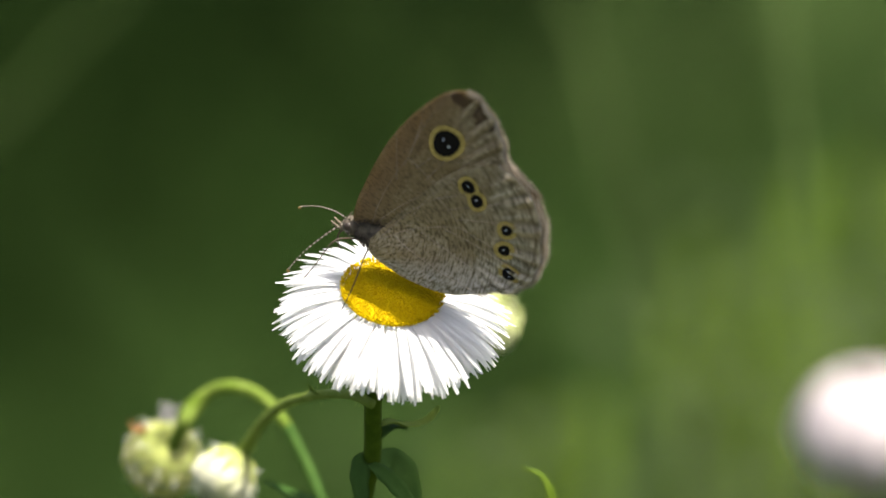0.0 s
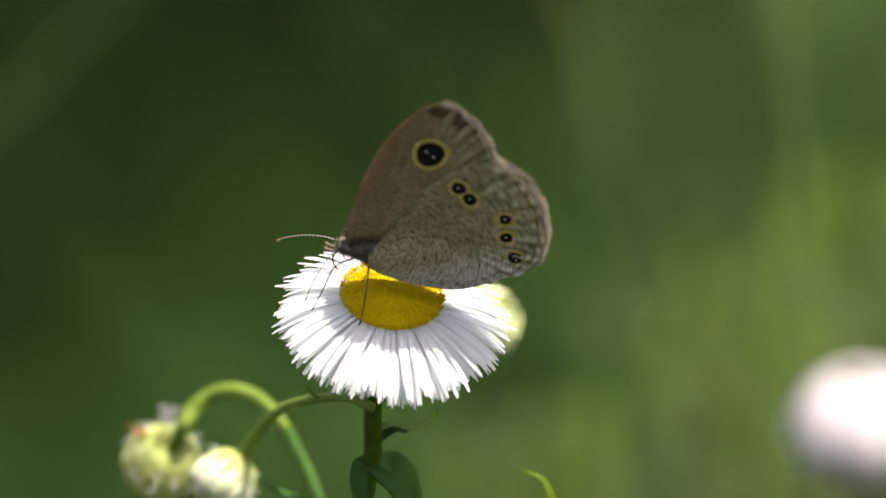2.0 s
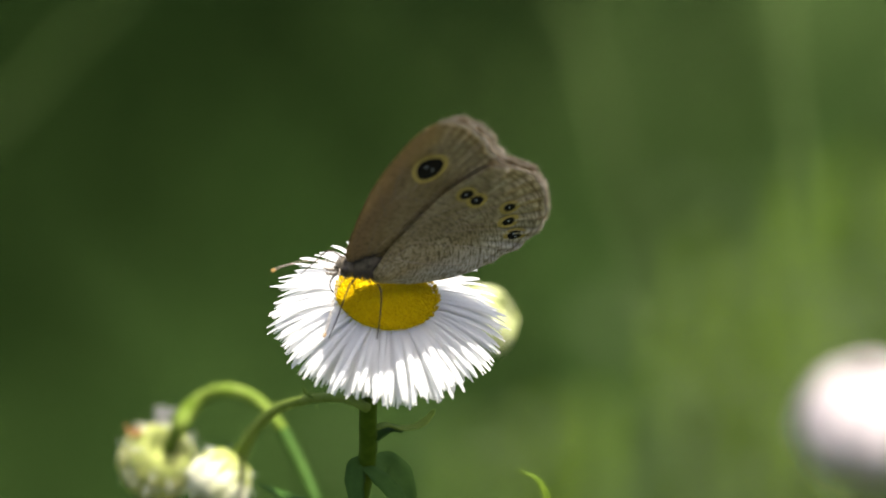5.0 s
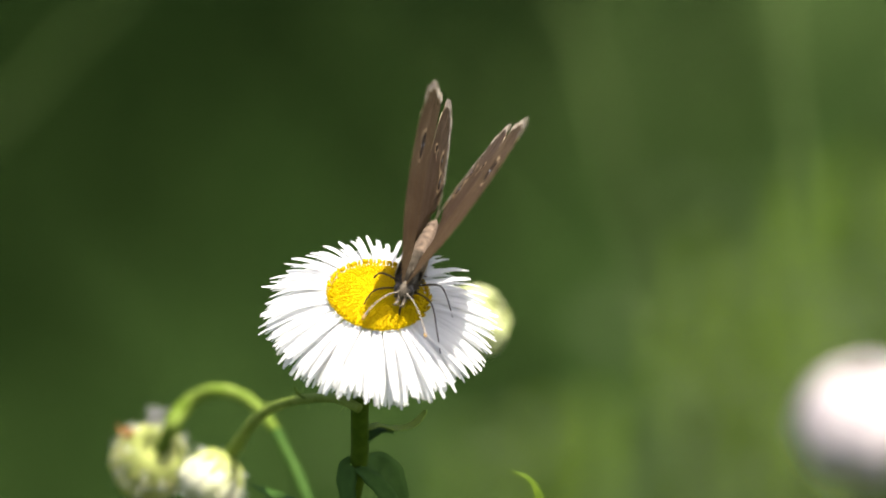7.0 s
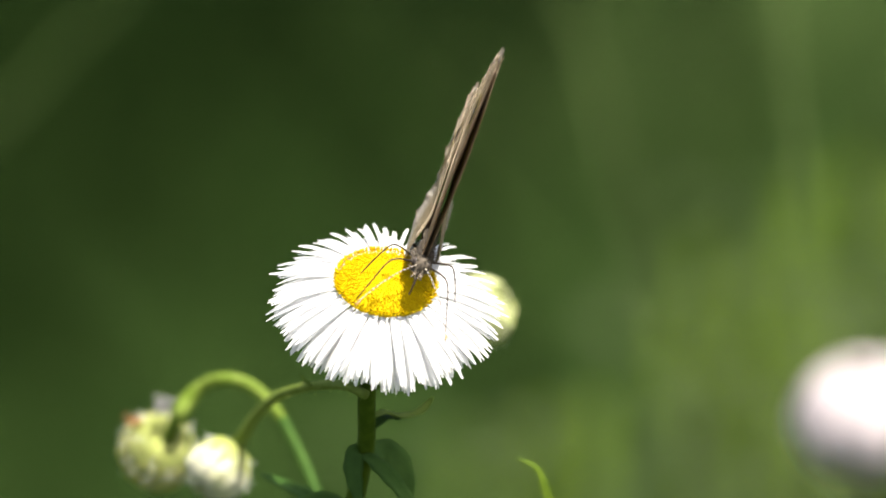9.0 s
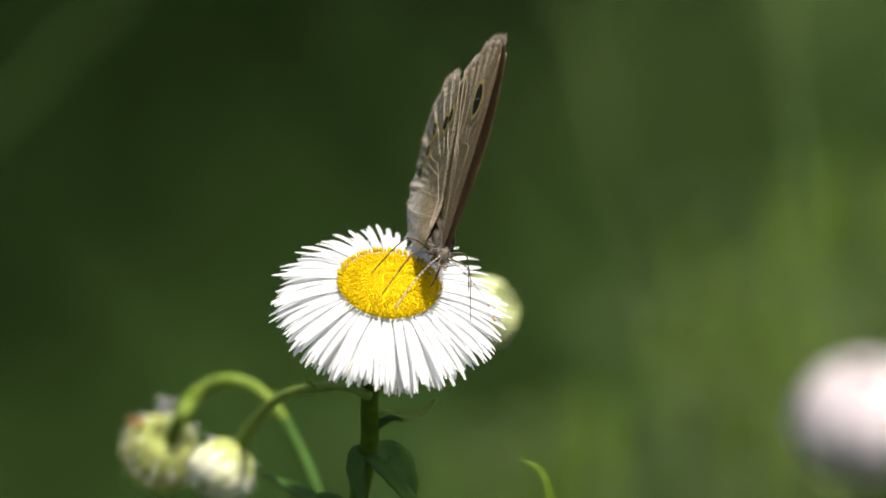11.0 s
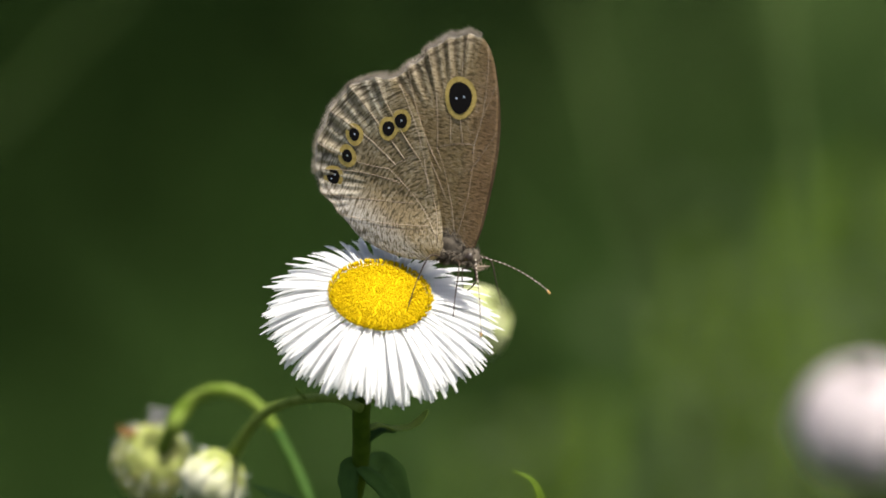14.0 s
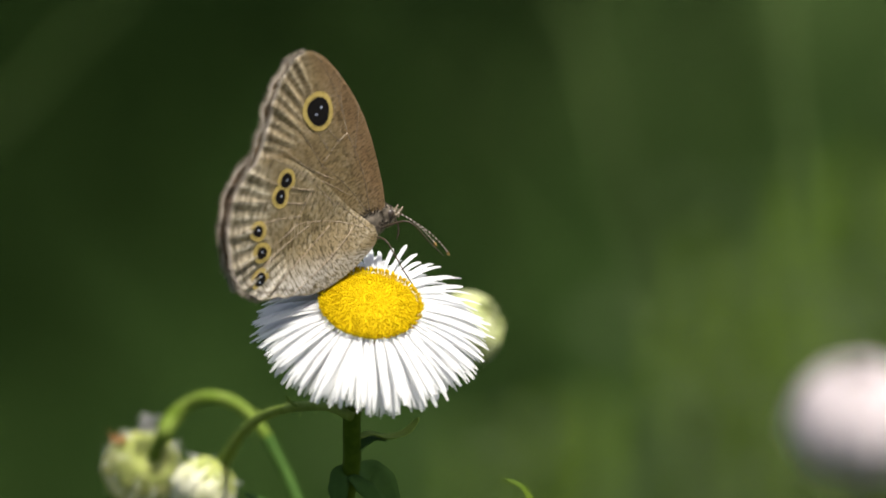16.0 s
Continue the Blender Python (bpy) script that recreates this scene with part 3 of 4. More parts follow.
def bud(plant, at, axis, size, open_, mat_ray, seed, name="flower_bud", rays=34, slim=1.0):
    """A nodding or half-open bud: green cup with many bracts and folded rays."""
    rng = random.Random(seed)
    m = frame_on(at, axis)
    bm = bmesh.new()
    prof = [(0.22, -0.95), (0.62, -0.85), (0.95, -0.35), (1.0, 0.1), (0.86, 0.5), (0.45, 0.72)]
    rings = [[bm.verts.new((r * size * math.cos(t), r * size * math.sin(t), z * size)) for t in (2 * math.pi * k / 24 for k in range(24))] for r, z in prof]
    for i in range(len(prof) - 1):
        for k in range(24):
            bm.faces.new((rings[i][k], rings[i][(k + 1) % 24], rings[i + 1][(k + 1) % 24], rings[i + 1][k]))
    bm.faces.new(rings[0][::-1])
    bm.faces.new(rings[-1])
    for k in range(38):
        a = 2 * math.pi * (k + rng.uniform(-0.3, 0.3)) / 38
        o = Vector((math.cos(a), math.sin(a), 0))
        top = 5 if k % 2 else 4
        pts = [o * r * size * 1.03 + Vector((0, 0, z * size)) for r, z in prof[:top]]
        rr = [0.05 * size, 0.085 * size, 0.09 * size, 0.07 * size, 0.02 * size][:top]
        tube(bm, pts, rr, 5)
    body = part(name, bm, BRACT, plant, "", m)
    bm = bmesh.new()
    for k in range(110):
        a, z = rng.uniform(0, 6.28), rng.uniform(-0.85, 0.5)
        o = Vector((math.cos(a), math.sin(a), rng.uniform(-0.5, 0.2)))
        r0 = math.sqrt(max(0.05, 1 - z * z)) * size
        p = Vector((o.x * r0, o.y * r0, z * size))
        tube(bm, [p, p + o * rng.uniform(0.2, 0.42) * size], [0.022 * size, 0.008 * size], 3, None, False)
    tagged(part("bristles", bm, BRISTLE, body), kind="stuff")
    for k in range(rays):
        a = 2 * math.pi * (k + rng.uniform(-0.3, 0.3)) / rays
        o = Vector((math.cos(a), math.sin(a), 0))
        wob = rng.uniform(0.94, 1.06)
        flare = open_ * rng.uniform(0.85, 1.15)
        zt = rng.uniform(0.9, 1.2)
        pts = spline([o * size * 0.86 * wob + Vector((0, 0, -0.55 * size)), o * size * 1.02 * wob + Vector((0, 0, -0.1 * size)), o * size * (1.05 + 0.2 * flare) * wob + Vector((0, 0, 0.35 * size)), o * size * (0.75 + 0.65 * flare) + Vector((0, 0, 0.85 * size)), o * size * (0.3 + 1.25 * flare) + Vector((0, 0, zt * size))], 3)
        rr = [0.05 + 0.06 * math.sin(math.pi * min(1, i / (len(pts) - 1) + 0.15)) for i in range(len(pts))]
        bm = bmesh.new()
        tube(bm, pts, [q * size * slim for q in rr], 5)
        part("folded_ray", bm, mat_ray, body)
    return body


def twig(plant, name, pts, radii, mat, label=""):
    bm = bmesh.new()
    line = spline(pts, 6)
    n = len(line)
    rr = []
    for i in range(n):
        k = i / (n - 1) * (len(radii) - 1)
        j = min(int(k), len(radii) - 2)
        rr.append((radii[j] + (radii[j + 1] - radii[j]) * (k - j)) * MM)
    tube(bm, line, rr, 10)
    rng = random.Random(len(pts) * 7 + int(abs(pts[0].x) * 1e5))
    for _ in range(90):
        i = rng.randrange(1, n - 1)
        t = (line[i + 1] - line[i - 1]).normalized()
        o = Vector((rng.uniform(-1, 1), rng.uniform(-1, 1), rng.uniform(-1, 1)))
        o = (o - t * o.dot(t)).normalized()
        p = line[i].lerp(line[min(i + 1, n - 1)], rng.random()) + o * rr[i] * 0.9
        tube(bm, [p, p + o * rng.uniform(0.3, 0.7) * MM], [0.02 * MM, 0.006 * MM], 3, None, False)
    return part(name, bm, mat, plant, label)


BASE = Vector((-0.004, 0.035, 0))


def fleabane():
    plant = new("fleabane_plant")
    plant.matrix_basis = Matrix.Translation(BASE)
    tagged(plant, "white and yellow daisy fleabane with nodding side buds", "flower", "fleabane plants in the meadow")
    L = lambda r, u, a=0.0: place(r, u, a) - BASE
    m = frame_on(DISC_AT - BASE, FACING, 20)
    flower_head(plant, m, 5)
    low = Matrix.Translation(DISC_AT - BASE) @ FACING.to_track_quat("Z", "Y").to_matrix().to_4x4() @ Vector((0, 0, -2.9 * MM))
    twig(plant, "stem", [low, L(-6.4, -11.5, 5.0), L(-6.5, -15.8, 8.5), L(-7.4, -20.4, 12.0), L(-8.6, -27, 15), L(-9.6, -45, 14), L(-8.6, -45, 12) * 0.75, L(-8.6, -45, 8) * 0.4, Vector((0, 0, -0.01))], [0.7, 0.72, 0.75, 0.8, 0.85, 0.9, 1.1, 1.5, 2.0], STEM, "green hairy upright stem")
    # nodding bud on its bent stalk
    # leaf green on the stalk base paints in the shade it stands in
    twig(plant, "stalk_base", [L(-8.3, -34, 10.7), L(-9.4, -24.0, 29.7), L(-11.0, -18.5, 33.5), L(-13.2, -13.8, 35.4)], [0.66, 0.6, 0.54, 0.5], LEAF)
    twig(plant, "bud_stalk", [L(-13.2, -13.8, 35.4), L(-14.6, -12.0, 36.4), L(-16.2, -10.9, 37.3), L(-17.9, -10.6, 37.3), L(-19.5, -11.1, 38.2), L(-20.7, -12.2, 38.4), L(-21.4, -13.3, 37.8), L(-21.9, -14.4, 38.6), L(-22.3, -15.3, 39.8)], [0.5, 0.52, 0.55, 0.58, 0.6, 0.78, 0.74, 0.56, 0.66], PALE_STEM, "pale green stalk bent over like a hook")
    bud(plant, L(-23.1, -16.3, 42), (UP * -0.42 + RIGHT * -0.3 + AHEAD * 0.85).normalized(), 2.9 * MM, 0.12, YOUNG, 31, "flower_bud", 90, 0.75)
    bm = bmesh.new()
    rng = random.Random(2)
    for _ in range(40):
        p = L(-22.7 + rng.uniform(-0.6, 0.6), -12.9 + rng.uniform(-0.5, 0.5), 39 + rng.uniform(-0.8, 0.8))
        q = p + Vector((rng.uniform(-1, 1), rng.uniform(-1, 1), rng.uniform(-0.2, 1))) * 0.8 * MM
        tube(bm, [p, q], [0.09 * MM, 0.03 * MM], 4)
    part("withered_tuft", bm, GREY_TUFT, plant, "grey withered hairy tuft")
    bm = bmesh.new()
    for _ in range(24):
        p = L(-25.0 + rng.uniform(-0.5, 0.5), -14.1 + rng.uniform(-0.3, 0.3), 40 + rng.uniform(-0.6, 0.6))
        q = p + Vector((rng.uniform(-1, 0.4), rng.uniform(-1, 1), rng.uniform(-0.2, 1))) * 0.6 * MM
        tube(bm, [p, q], [0.1 * MM, 0.04 * MM], 4)
    part("withered_tip", bm, RUST, plant, "rust-brown withered ray tips")
    # white bud
    # its stalk is coloured paler to make up for the flower's shadow on it
    twig(plant, "bud_stalk", [L(-6.5, -11.9, 3.2), L(-8.3, -11.1, 5), L(-11, -11.2, 12.6), L(-13.6, -12.0, 20.2), L(-15.3, -13.5, 26.9), L(-16.2, -14.9, 30.0), L(-16.9, -15.9, 31.8)], [0.42, 0.40, 0.40, 0.42, 0.46, 0.55, 0.7], PALE_STEM, "thin green bud stalk")
    bud(plant, L(-18.2, -17.7, 31.2), (UP * -0.78 + RIGHT * -0.55 + AHEAD * -0.25).normalized(), 2.35 * MM, 0.05, CREAM, 32, "flower_bud", 90, 0.6)
    # half-open bud behind the flower
    twig(plant, "bud_stalk", [L(-6.4, -11.6, 5.2), L(-5.2, -10.8, 10), L(-3.0, -10.0, 18), L(-0.2, -8.8, 28), L(1.2, -6.4, 39.2)], [0.4, 0.38, 0.36, 0.36, 0.7], STEM, "thin green bud stalk")
    bud(plant, L(2.4, -5.3, 41.1), (UP * 0.4 + RIGHT * 0.8 + AHEAD * -0.25).normalized(), 2.6 * MM, 0.2, HALF_OPEN, 33, "half_open_bud", 60)
    # leaves
    def leaf(name, pts, w, nrm, mat=LEAF, fold=0.3):
        part(name, leaf_mesh(spline(pts, 9), w * MM, nrm, fold), mat, plant)
    leaf("leaf", [L(-6.4, -16.4, 9.0), L(-5.2, -16.4, 11), L(-4.2, -16.9, 11), L(-3.5, -18.4, 11), L(-3.3, -20.6, 11), L(-3.6, -23.0, 11)], 1.15, -AHEAD + UP * 0.45 + RIGHT * 0.2, LEAF, 0.12)
    leaf("leaf", [L(-6.6, -16.6, 8), L(-5.4, -17.6, 6), L(-4.2, -18.9, 5), L(-2.9, -20.8, 4), L(-2.2, -23.0, 4)], 0.75, -AHEAD + RIGHT * 0.3 + UP * 0.5, LEAF, 0.2)
    leaf("leaf", [L(-6.6, -16.2, 9.0), L(-7.3, -16.6, 8), L(-7.5, -18.0, 7), L(-7.2, -19.8, 6.5), L(-6.6, -22.0, 6)], 0.85, -AHEAD - RIGHT * 0.2, LEAF, 0.15)
    leaf("bract_leaf", [L(-6.0, -13.6, 6.5), L(-5.0, -13.3, 7.5), L(-3.8, -13.6, 8.5), L(-2.3, -13.3, 9.5), L(-1.4, -12.4, 10), L(-1.2, -12.0, 10)], 0.5, UP - AHEAD * 0.4, PALE_STEM)
    leaf("bract_leaf", [L(-6.2, -14.6, 7.0), L(-5.2, -13.7, 8.0), L(-4.3, -13.6, 9), L(-3.7, -13.9, 9)], 0.6, UP - AHEAD)
    leaf("bract_leaf", [L(-10.6, -11.2, 11), L(-11.3, -10.8, 11), L(-11.7, -10.2, 11)], 0.2, UP, STEM)
    leaf("leaf", [L(-8.6, -22.5, 13), L(-11.0, -20.2, 16), L(-13.2, -19.0, 19), L(-15.2, -18.0, 22)], 0.8, UP - AHEAD * 0.6)
    leaf("leaf", [L(-8.0, -22, 12), L(-9.4, -20.4, 12), L(-11.5, -20.6, 12), L(-13.5, -22, 12)], 0.8, UP - AHEAD)
    leaf("leaf", [L(-7.9, -34, 14), L(2, -28, 16), L(7.8, -22.0, 18), L(7.9, -19.6, 18), L(7.1, -17.7, 18), L(5.4, -16.9, 18)], 0.45, UP * 0.7 - AHEAD, STEM)
    return plant


def far_fleabane():
    plant = new("fleabane_plant")
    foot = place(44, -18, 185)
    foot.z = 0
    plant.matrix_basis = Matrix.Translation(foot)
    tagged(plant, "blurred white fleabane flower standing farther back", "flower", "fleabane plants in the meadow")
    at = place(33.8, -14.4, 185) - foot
    axis = (UP * 0.8 - AHEAD * 0.5 - RIGHT * 0.1).normalized()
    bud(plant, at, axis, 6.5 * MM, 0.0, PALE_RAY, 61, "half_open_head", 90)
    low = at - axis * 5.2 * MM
    twig(plant, "stem", [low, low + Vector((0.002, 0.004, -0.05)), Vector((0.003, 0.0, 0.3)), Vector((0, 0, -0.01))], [0.7, 0.8, 1.2, 1.8], STEM)
    return plant


# ---- butterfly ----
FORE = [(0.7, -1.2), (2.3, -0.55), (2.98, 1.2), (3.28, 3.6), (3.47, 6.1), (3.5, 8.5), (3.25, 10.9), (2.7, 13.3), (1.9, 15.4), (0.85, 16.6), (-0.5, 16.8), (-2.05, 16.2), (-3.55, 15.15), (-4.8, 13.7), (-5.9, 12.6), (-6.9, 11.6), (-7.3, 10.8), (-6.7, 9.8), (-4.65, 6.4), (-1.46, 1.5)]
HIND = [(0.5, -0.3), (-0.9, 2.7), (-2.7, 6.8), (-4.1, 9.1), (-5.5, 10.6), (-6.9, 11.4), (-8.5, 11.2), (-10.2, 10.4), (-11.6, 8.8), (-12.4, 7.0), (-12.9, 5.0), (-12.9, 3.2), (-12.4, 1.9), (-11.5, 0.8), (-10.0, 0.0), (-8.7, -0.7), (-7.1, -1.7), (-4.4, -2.2), (-2.0, -2.1), (0.1, -1.5)]
FORE_ROOT, HIND_ROOT = (0.9, 0.0), (-0.2, 0.0)
FINE = 12


def camber(a, r):
    return -0.22 * math.sin(math.pi * max(0.0, min(1.0, r / 17))) + 0.02 * math.sin(a * 2.3 + r * 0.4)


def wrap(r):
    """How far the hindwings bulge round the abdomen."""
    return 0.85 * math.sin(max(0.0, min(1.0, (2.6 - r) / 4.0)) * math.pi * 0.55) ** 2


def wing(parent, name, outline, root, hind, flip, label):
    """A thin two-faced wing in its own plane: x ahead, y out from the body, z up over its upper side."""
    s = -1 if flip else 1
    edge = spline([(p[0], p[1], 0) for p in outline] + [(outline[0][0], outline[0][1], 0)], FINE)[:-1]
    n = len(edge)
    lo, hi = (9, 16) if not hind else (5, 15)
    rng = random.Random(41 if hind else 42)
    bm = bmesh.new()
    uvm, uvr, uvf = (bm.loops.layers.uv.new(w) for w in ("margin", "ripple", "fold"))
    info = {}
    rho = [0, 0.1, 0.2, 0.3, 0.4, 0.5, 0.6, 0.7, 0.78, 0.85, 0.9, 0.94, 0.97, 1.0]
    centre = Vector((sum(e.x for e in edge) / n, sum(e.y for e in edge) / n, 0))
    picks = [5.5, 7, 8.6, 10, 11.2, 12.4, 13.6, 15] if not hind else [4.6, 6, 7.4, 8.8, 10.2, 11.6, 13, 14.4]
    hub = Vector((-2.5, 3.0, 0)) if hind else Vector((0.4, 5.0, 0))
    bearing = lambda p: math.atan2(p.x - hub.x, p.y - hub.y)
    ways = [-bearing(edge[int(k * FINE) % n]) for k in picks]
    fan = lambda p: float(np.interp(-bearing(p), ways, range(len(picks))))
    phase = lambda i: fan(edge[int(i) % n])
    cols = []
    for i, e in enumerate(edge):
        k = i / FINE
        outer = max(0.0, min(1.0, (k - lo) * 1.2, (hi - k) * 1.2))
        if outer > 0.3:
            # scalloped, frayed fringe
            e = e + (e - centre).normalized() * (0.07 * math.cos(2 * math.pi * phase(i)) + rng.uniform(-0.02, 0.02)) * outer
        cols.append((e, outer))
    for layer in (0, 1):
        lift = (0.05 if layer == 0 else -0.05) + (0.12 if not hind else -0.06)
        mid = bm.verts.new((centre.x * MM, s * centre.y * MM, (camber(centre.x, centre.y) + lift) * MM))
        info[mid] = (9.0, 0.0, centre.x, centre.y, 0.0, 0.0)
        rings = []
        for q in rho[1:]:
            ring = []
            for i, (e, outer) in enumerate(cols):
                p = centre.lerp(e, q)
                turn = fan(p)
                pleat = (0.10 * math.cos(2 * math.pi * turn) + 0.06 * math.cos(4 * math.pi * turn)) * max(0.0, (q - 0.2) / 0.8) * outer * (1 if q < 0.9 else 0.7 if q < 0.95 else 0.4 if q < 0.98 else 0.2)
                lf = lift if q < 0.99 else (0.12 if not hind else -0.06)
                if hind:
                    lf -= wrap(p.y)
                vtx = bm.verts.new((p.x * MM, s * p.y * MM, (camber(p.x, p.y) + lf - pleat) * MM))
                away = (e - centre).length * (1 - q)
                info[vtx] = (away, outer, p.x, p.y, turn, max(0.0, min(1.0, (4.6 - away) / 2.4)) * outer)
                ring.append(vtx)
            rings.append(ring)
        for i in range(n):
            j = (i + 1) % n
            quads = [(mid, rings[0][i], rings[0][j])] + [(rings[k][i], rings[k + 1][i], rings[k + 1][j], rings[k][j]) for k in range(len(rings) - 1)]
            for q in quads:
                f = bm.faces.new(q if (layer == 0) != flip else q[::-1])
                f.material_index = layer
                for lp in f.loops:
                    dist, outer, a, r, ph, near = info[lp.vert]
                    lp[uvf].uv = (ph, near)
                    lp[uvm].uv = (dist, outer)
                    if hind:
                        lp[uvr].uv = (math.atan2(r + 2, -a + 0.5) * 7, math.hypot(a, r))
                    else:
                        lp[uvr].uv = (a, r)
    ob = part(name, bm, [UPPER_HIND, UNDER_HIND] if hind else [UPPER, UNDER_FORE], parent, label)
    bm = bmesh.new()
    for i in range(n * 7):
        (e0, o0), (e1, _) = cols[i // 7 % n], cols[(i // 7 + 1) % n]
        if o0 < 0.25:
            continue
        p = e0.lerp(e1, (i % 7) / 7)
        out = (p - centre).normalized() + Vector((rng.uniform(-0.35, 0.35), rng.uniform(-0.35, 0.35), rng.uniform(-0.25, 0.25)))
        z = camber(p.x, p.y) + (0.12 if not hind else -0.06) - 0.02 * math.cos(2 * math.pi * phase(i / 7)) * o0
        p, q = p - out * 0.12, p + out * rng.uniform(0.2, 0.46)
        tube(bm, [Vector((p.x * MM, s * p.y * MM, z * MM)), Vector((q.x * MM, s * q.y * MM, (z + out.z * 0.3) * MM))], [0.022 * MM, 0.008 * MM], 3, None, False)
    part("fringe", bm, FRINGE, ob, "short pale fringe of hairs along the margin")
    # veins: two trunks from the root round the cell, and branches to the margin
    r0 = Vector((root[0], root[1], 0))
    top, low = (Vector((1.5, 8.2, 0)), Vector((-1.8, 7.2, 0))) if not hind else (Vector((-3.5, 6.0, 0)), Vector((-6.0, 4.3, 0)))
    starts = [r0.lerp(top, 0.7), r0.lerp(top, 0.9), top, top.lerp(low, 0.3), top.lerp(low, 0.65), low, r0.lerp(low, 0.75), r0.lerp(low, 0.45)]
    if hind:
        starts = [r0.lerp(top, 0.55), top, top.lerp(low, 0.4), top.lerp(low, 0.75), low, r0.lerp(low, 0.8), r0.lerp(low, 0.5), r0.lerp(low, 0.2)]
    lines = [(r0, top, None), (r0, low, None), (top, low, None)] + [(a0, cols[int(k * FINE) % n][0], k) for a0, k in zip(starts, picks)]
    for a0, e, k in lines:
        bow = Vector((e.y - a0.y, a0.x - e.x, 0)) * (0.05 if k is None else 0.06 * math.sin(k * 1.7))
        line = [a0.lerp(e, t) + bow * 4 * t * (1 - t) for t in [i / 11 for i in range(12)]]
        pts = []
        for p in line:
            z = camber(p.x, p.y) + (0.12 if not hind else -0.06 - wrap(p.y)) - 0.05
            if k is not None:
                q = (p - centre).length / (e - centre).length
                far = max(0.0, (q - 0.3) / 0.7) ** 1.1 if (p - centre).dot(e - centre) > 0 else 0.0
                z -= 0.16 * far * cols[int(k * FINE) % n][1]
            pts.append(Vector((p.x * MM, s * p.y * MM, z * MM)))
        bm = bmesh.new()
        tube(bm, pts, [w * MM for w in lerp_list(0.032, 0.02, 12)], 5)
        part("vein", bm, VEIN, ob)
    return ob


def eyespot(parent, a, r, outer, inner, pupils, under, flip, hind, tall=1.1, turn=0.0):
    """Ochre ring, black middle and bright pupils, laid on one side of a wing."""
    s = -1 if flip else 1
    d = -1 if under else 1
    base = camber(a, r) + (0.12 if not hind else -0.06)
    bm = bmesh.new()
    def disc(cx, cy, rad, k, lift, slot, n=20):
        ring = []
        for i in range(n):
            t = 2 * math.pi * i / n
            u = rad * (1 + 0.05 * math.sin(2 * t + a) + 0.035 * math.sin(3 * t + r * 5))
            x, y = u * math.cos(t), u * k * math.sin(t)
            x, y = x * math.cos(turn) - y * math.sin(turn) + cx, x * math.sin(turn) + y * math.cos(turn) + cy
            ring.append(bm.verts.new(((a + x) * MM, s * (r + y) * MM, (camber(a + x, r + y) + base - camber(a, r) + d * lift) * MM)))
        mid = bm.verts.new(((a + cx) * MM, s * (r + cy) * MM, (base + d * (lift + 0.015)) * MM))
        for i in range(n):
            t = (mid, ring[i], ring[(i + 1) % n])
            f = bm.faces.new(t if (d > 0) != flip else t[::-1])
            f.material_index = slot
    disc(0, 0, outer, tall, 0.11, 0)
    disc(0, 0, inner, tall, 0.135, 1)
    for px, py, pr in pupils:
        disc(px, py, pr, 1.0, 0.16, 2, 10)
    return part("eyespot", bm, [OCHRE if under else TAN, BLACK if under else DARK_BROWN, PUPIL], parent)


def spots(fore, hind, flip):
    eyespot(fore, -0.38, 11.62, 1.5, 1.12, [(0.36, 0.16, 0.09), (-0.3, -0.12, 0.09)], True, flip, False, 1.12, 0.4)
    eyespot(fore, -0.38, 11.62, 1.24, 0.99, [(0.3, 0.14, 0.1), (-0.26, -0.1, 0.1)], False, flip, False, 1.15, 0.4)
    for a, r, o, i in ((-5.55, 8.4, 0.9, 0.58), (-6.57, 7.5, 0.9, 0.56), (-9.6, 6.2, 0.84, 0.48), (-9.95, 4.3, 0.87, 0.5), (-10.92, 2.3, 0.9, 0.58)):
        eyespot(hind, a, r, o, i, [(0.05, 0.05, 0.075)] if r > 3 else [(0.15, 0.2, 0.07), (-0.12, -0.2, 0.07)], True, flip, True, 1.08)
    for a, r, o, i in ((-5.55, 8.4, 0.42, 0.28), (-6.57, 7.5, 0.5, 0.32), (-9.45, 6.2, 0.78, 0.57), (-9.9, 4.25, 0.85, 0.63), (-10.9, 2.4, 0.34, 0.16)):
        eyespot(hind, a, r, o, i, [(0.0, 0.05, 0.09)] if i > 0.4 else [], False, flip, True, 1.1)


def hairs(bm, centre, size, count, length, seed):
    rng = random.Random(seed)
    for _ in range(count):
        d = Vector((rng.gauss(0, 1), rng.gauss(0, 1), rng.gauss(0, 1))).normalized()
        if abs(d.y) > 0.6 and d.z > -0.1:
            continue
        p = Vector((d.x * size[0], d.y * size[1], d.z * size[2])) + Vector(centre)
        q = p + (d + Vector((-0.7, 0, 0))) * length * rng.uniform(0.5, 1.2)
        tube(bm, [p, q], [0.045 * MM, 0.012 * MM], 3, None, False)


def antenna(head, flip):
    """A feeler along +x from its root, bowed a little, ringed dark and pale."""
    s = -1 if flip else 1
    pts = spline([Vector(p) * MM for p in ((0, 0, 0), (2.0, 0.12 * s, 0.28), (4.2, 0.1 * s, 0.3), (6.2, 0.0, 0.02), (7.0, -0.1 * s, -0.25))], 10)
    n = len(pts)
    rr = [(0.044 if i < n * 0.8 else 0.044 + 0.075 * math.sin(math.pi * (i - n * 0.8) / (n * 0.2))) * MM for i in range(n)]
    bm = bmesh.new()
    tube(bm, pts, rr, 6, [(2 if i > n * 0.84 else i % 2) for i in range(n - 1)])
    return part("antenna", bm, [HORN_DARK, HORN_PALE, HORN_TIP], head, "banded antenna with a small brown club")


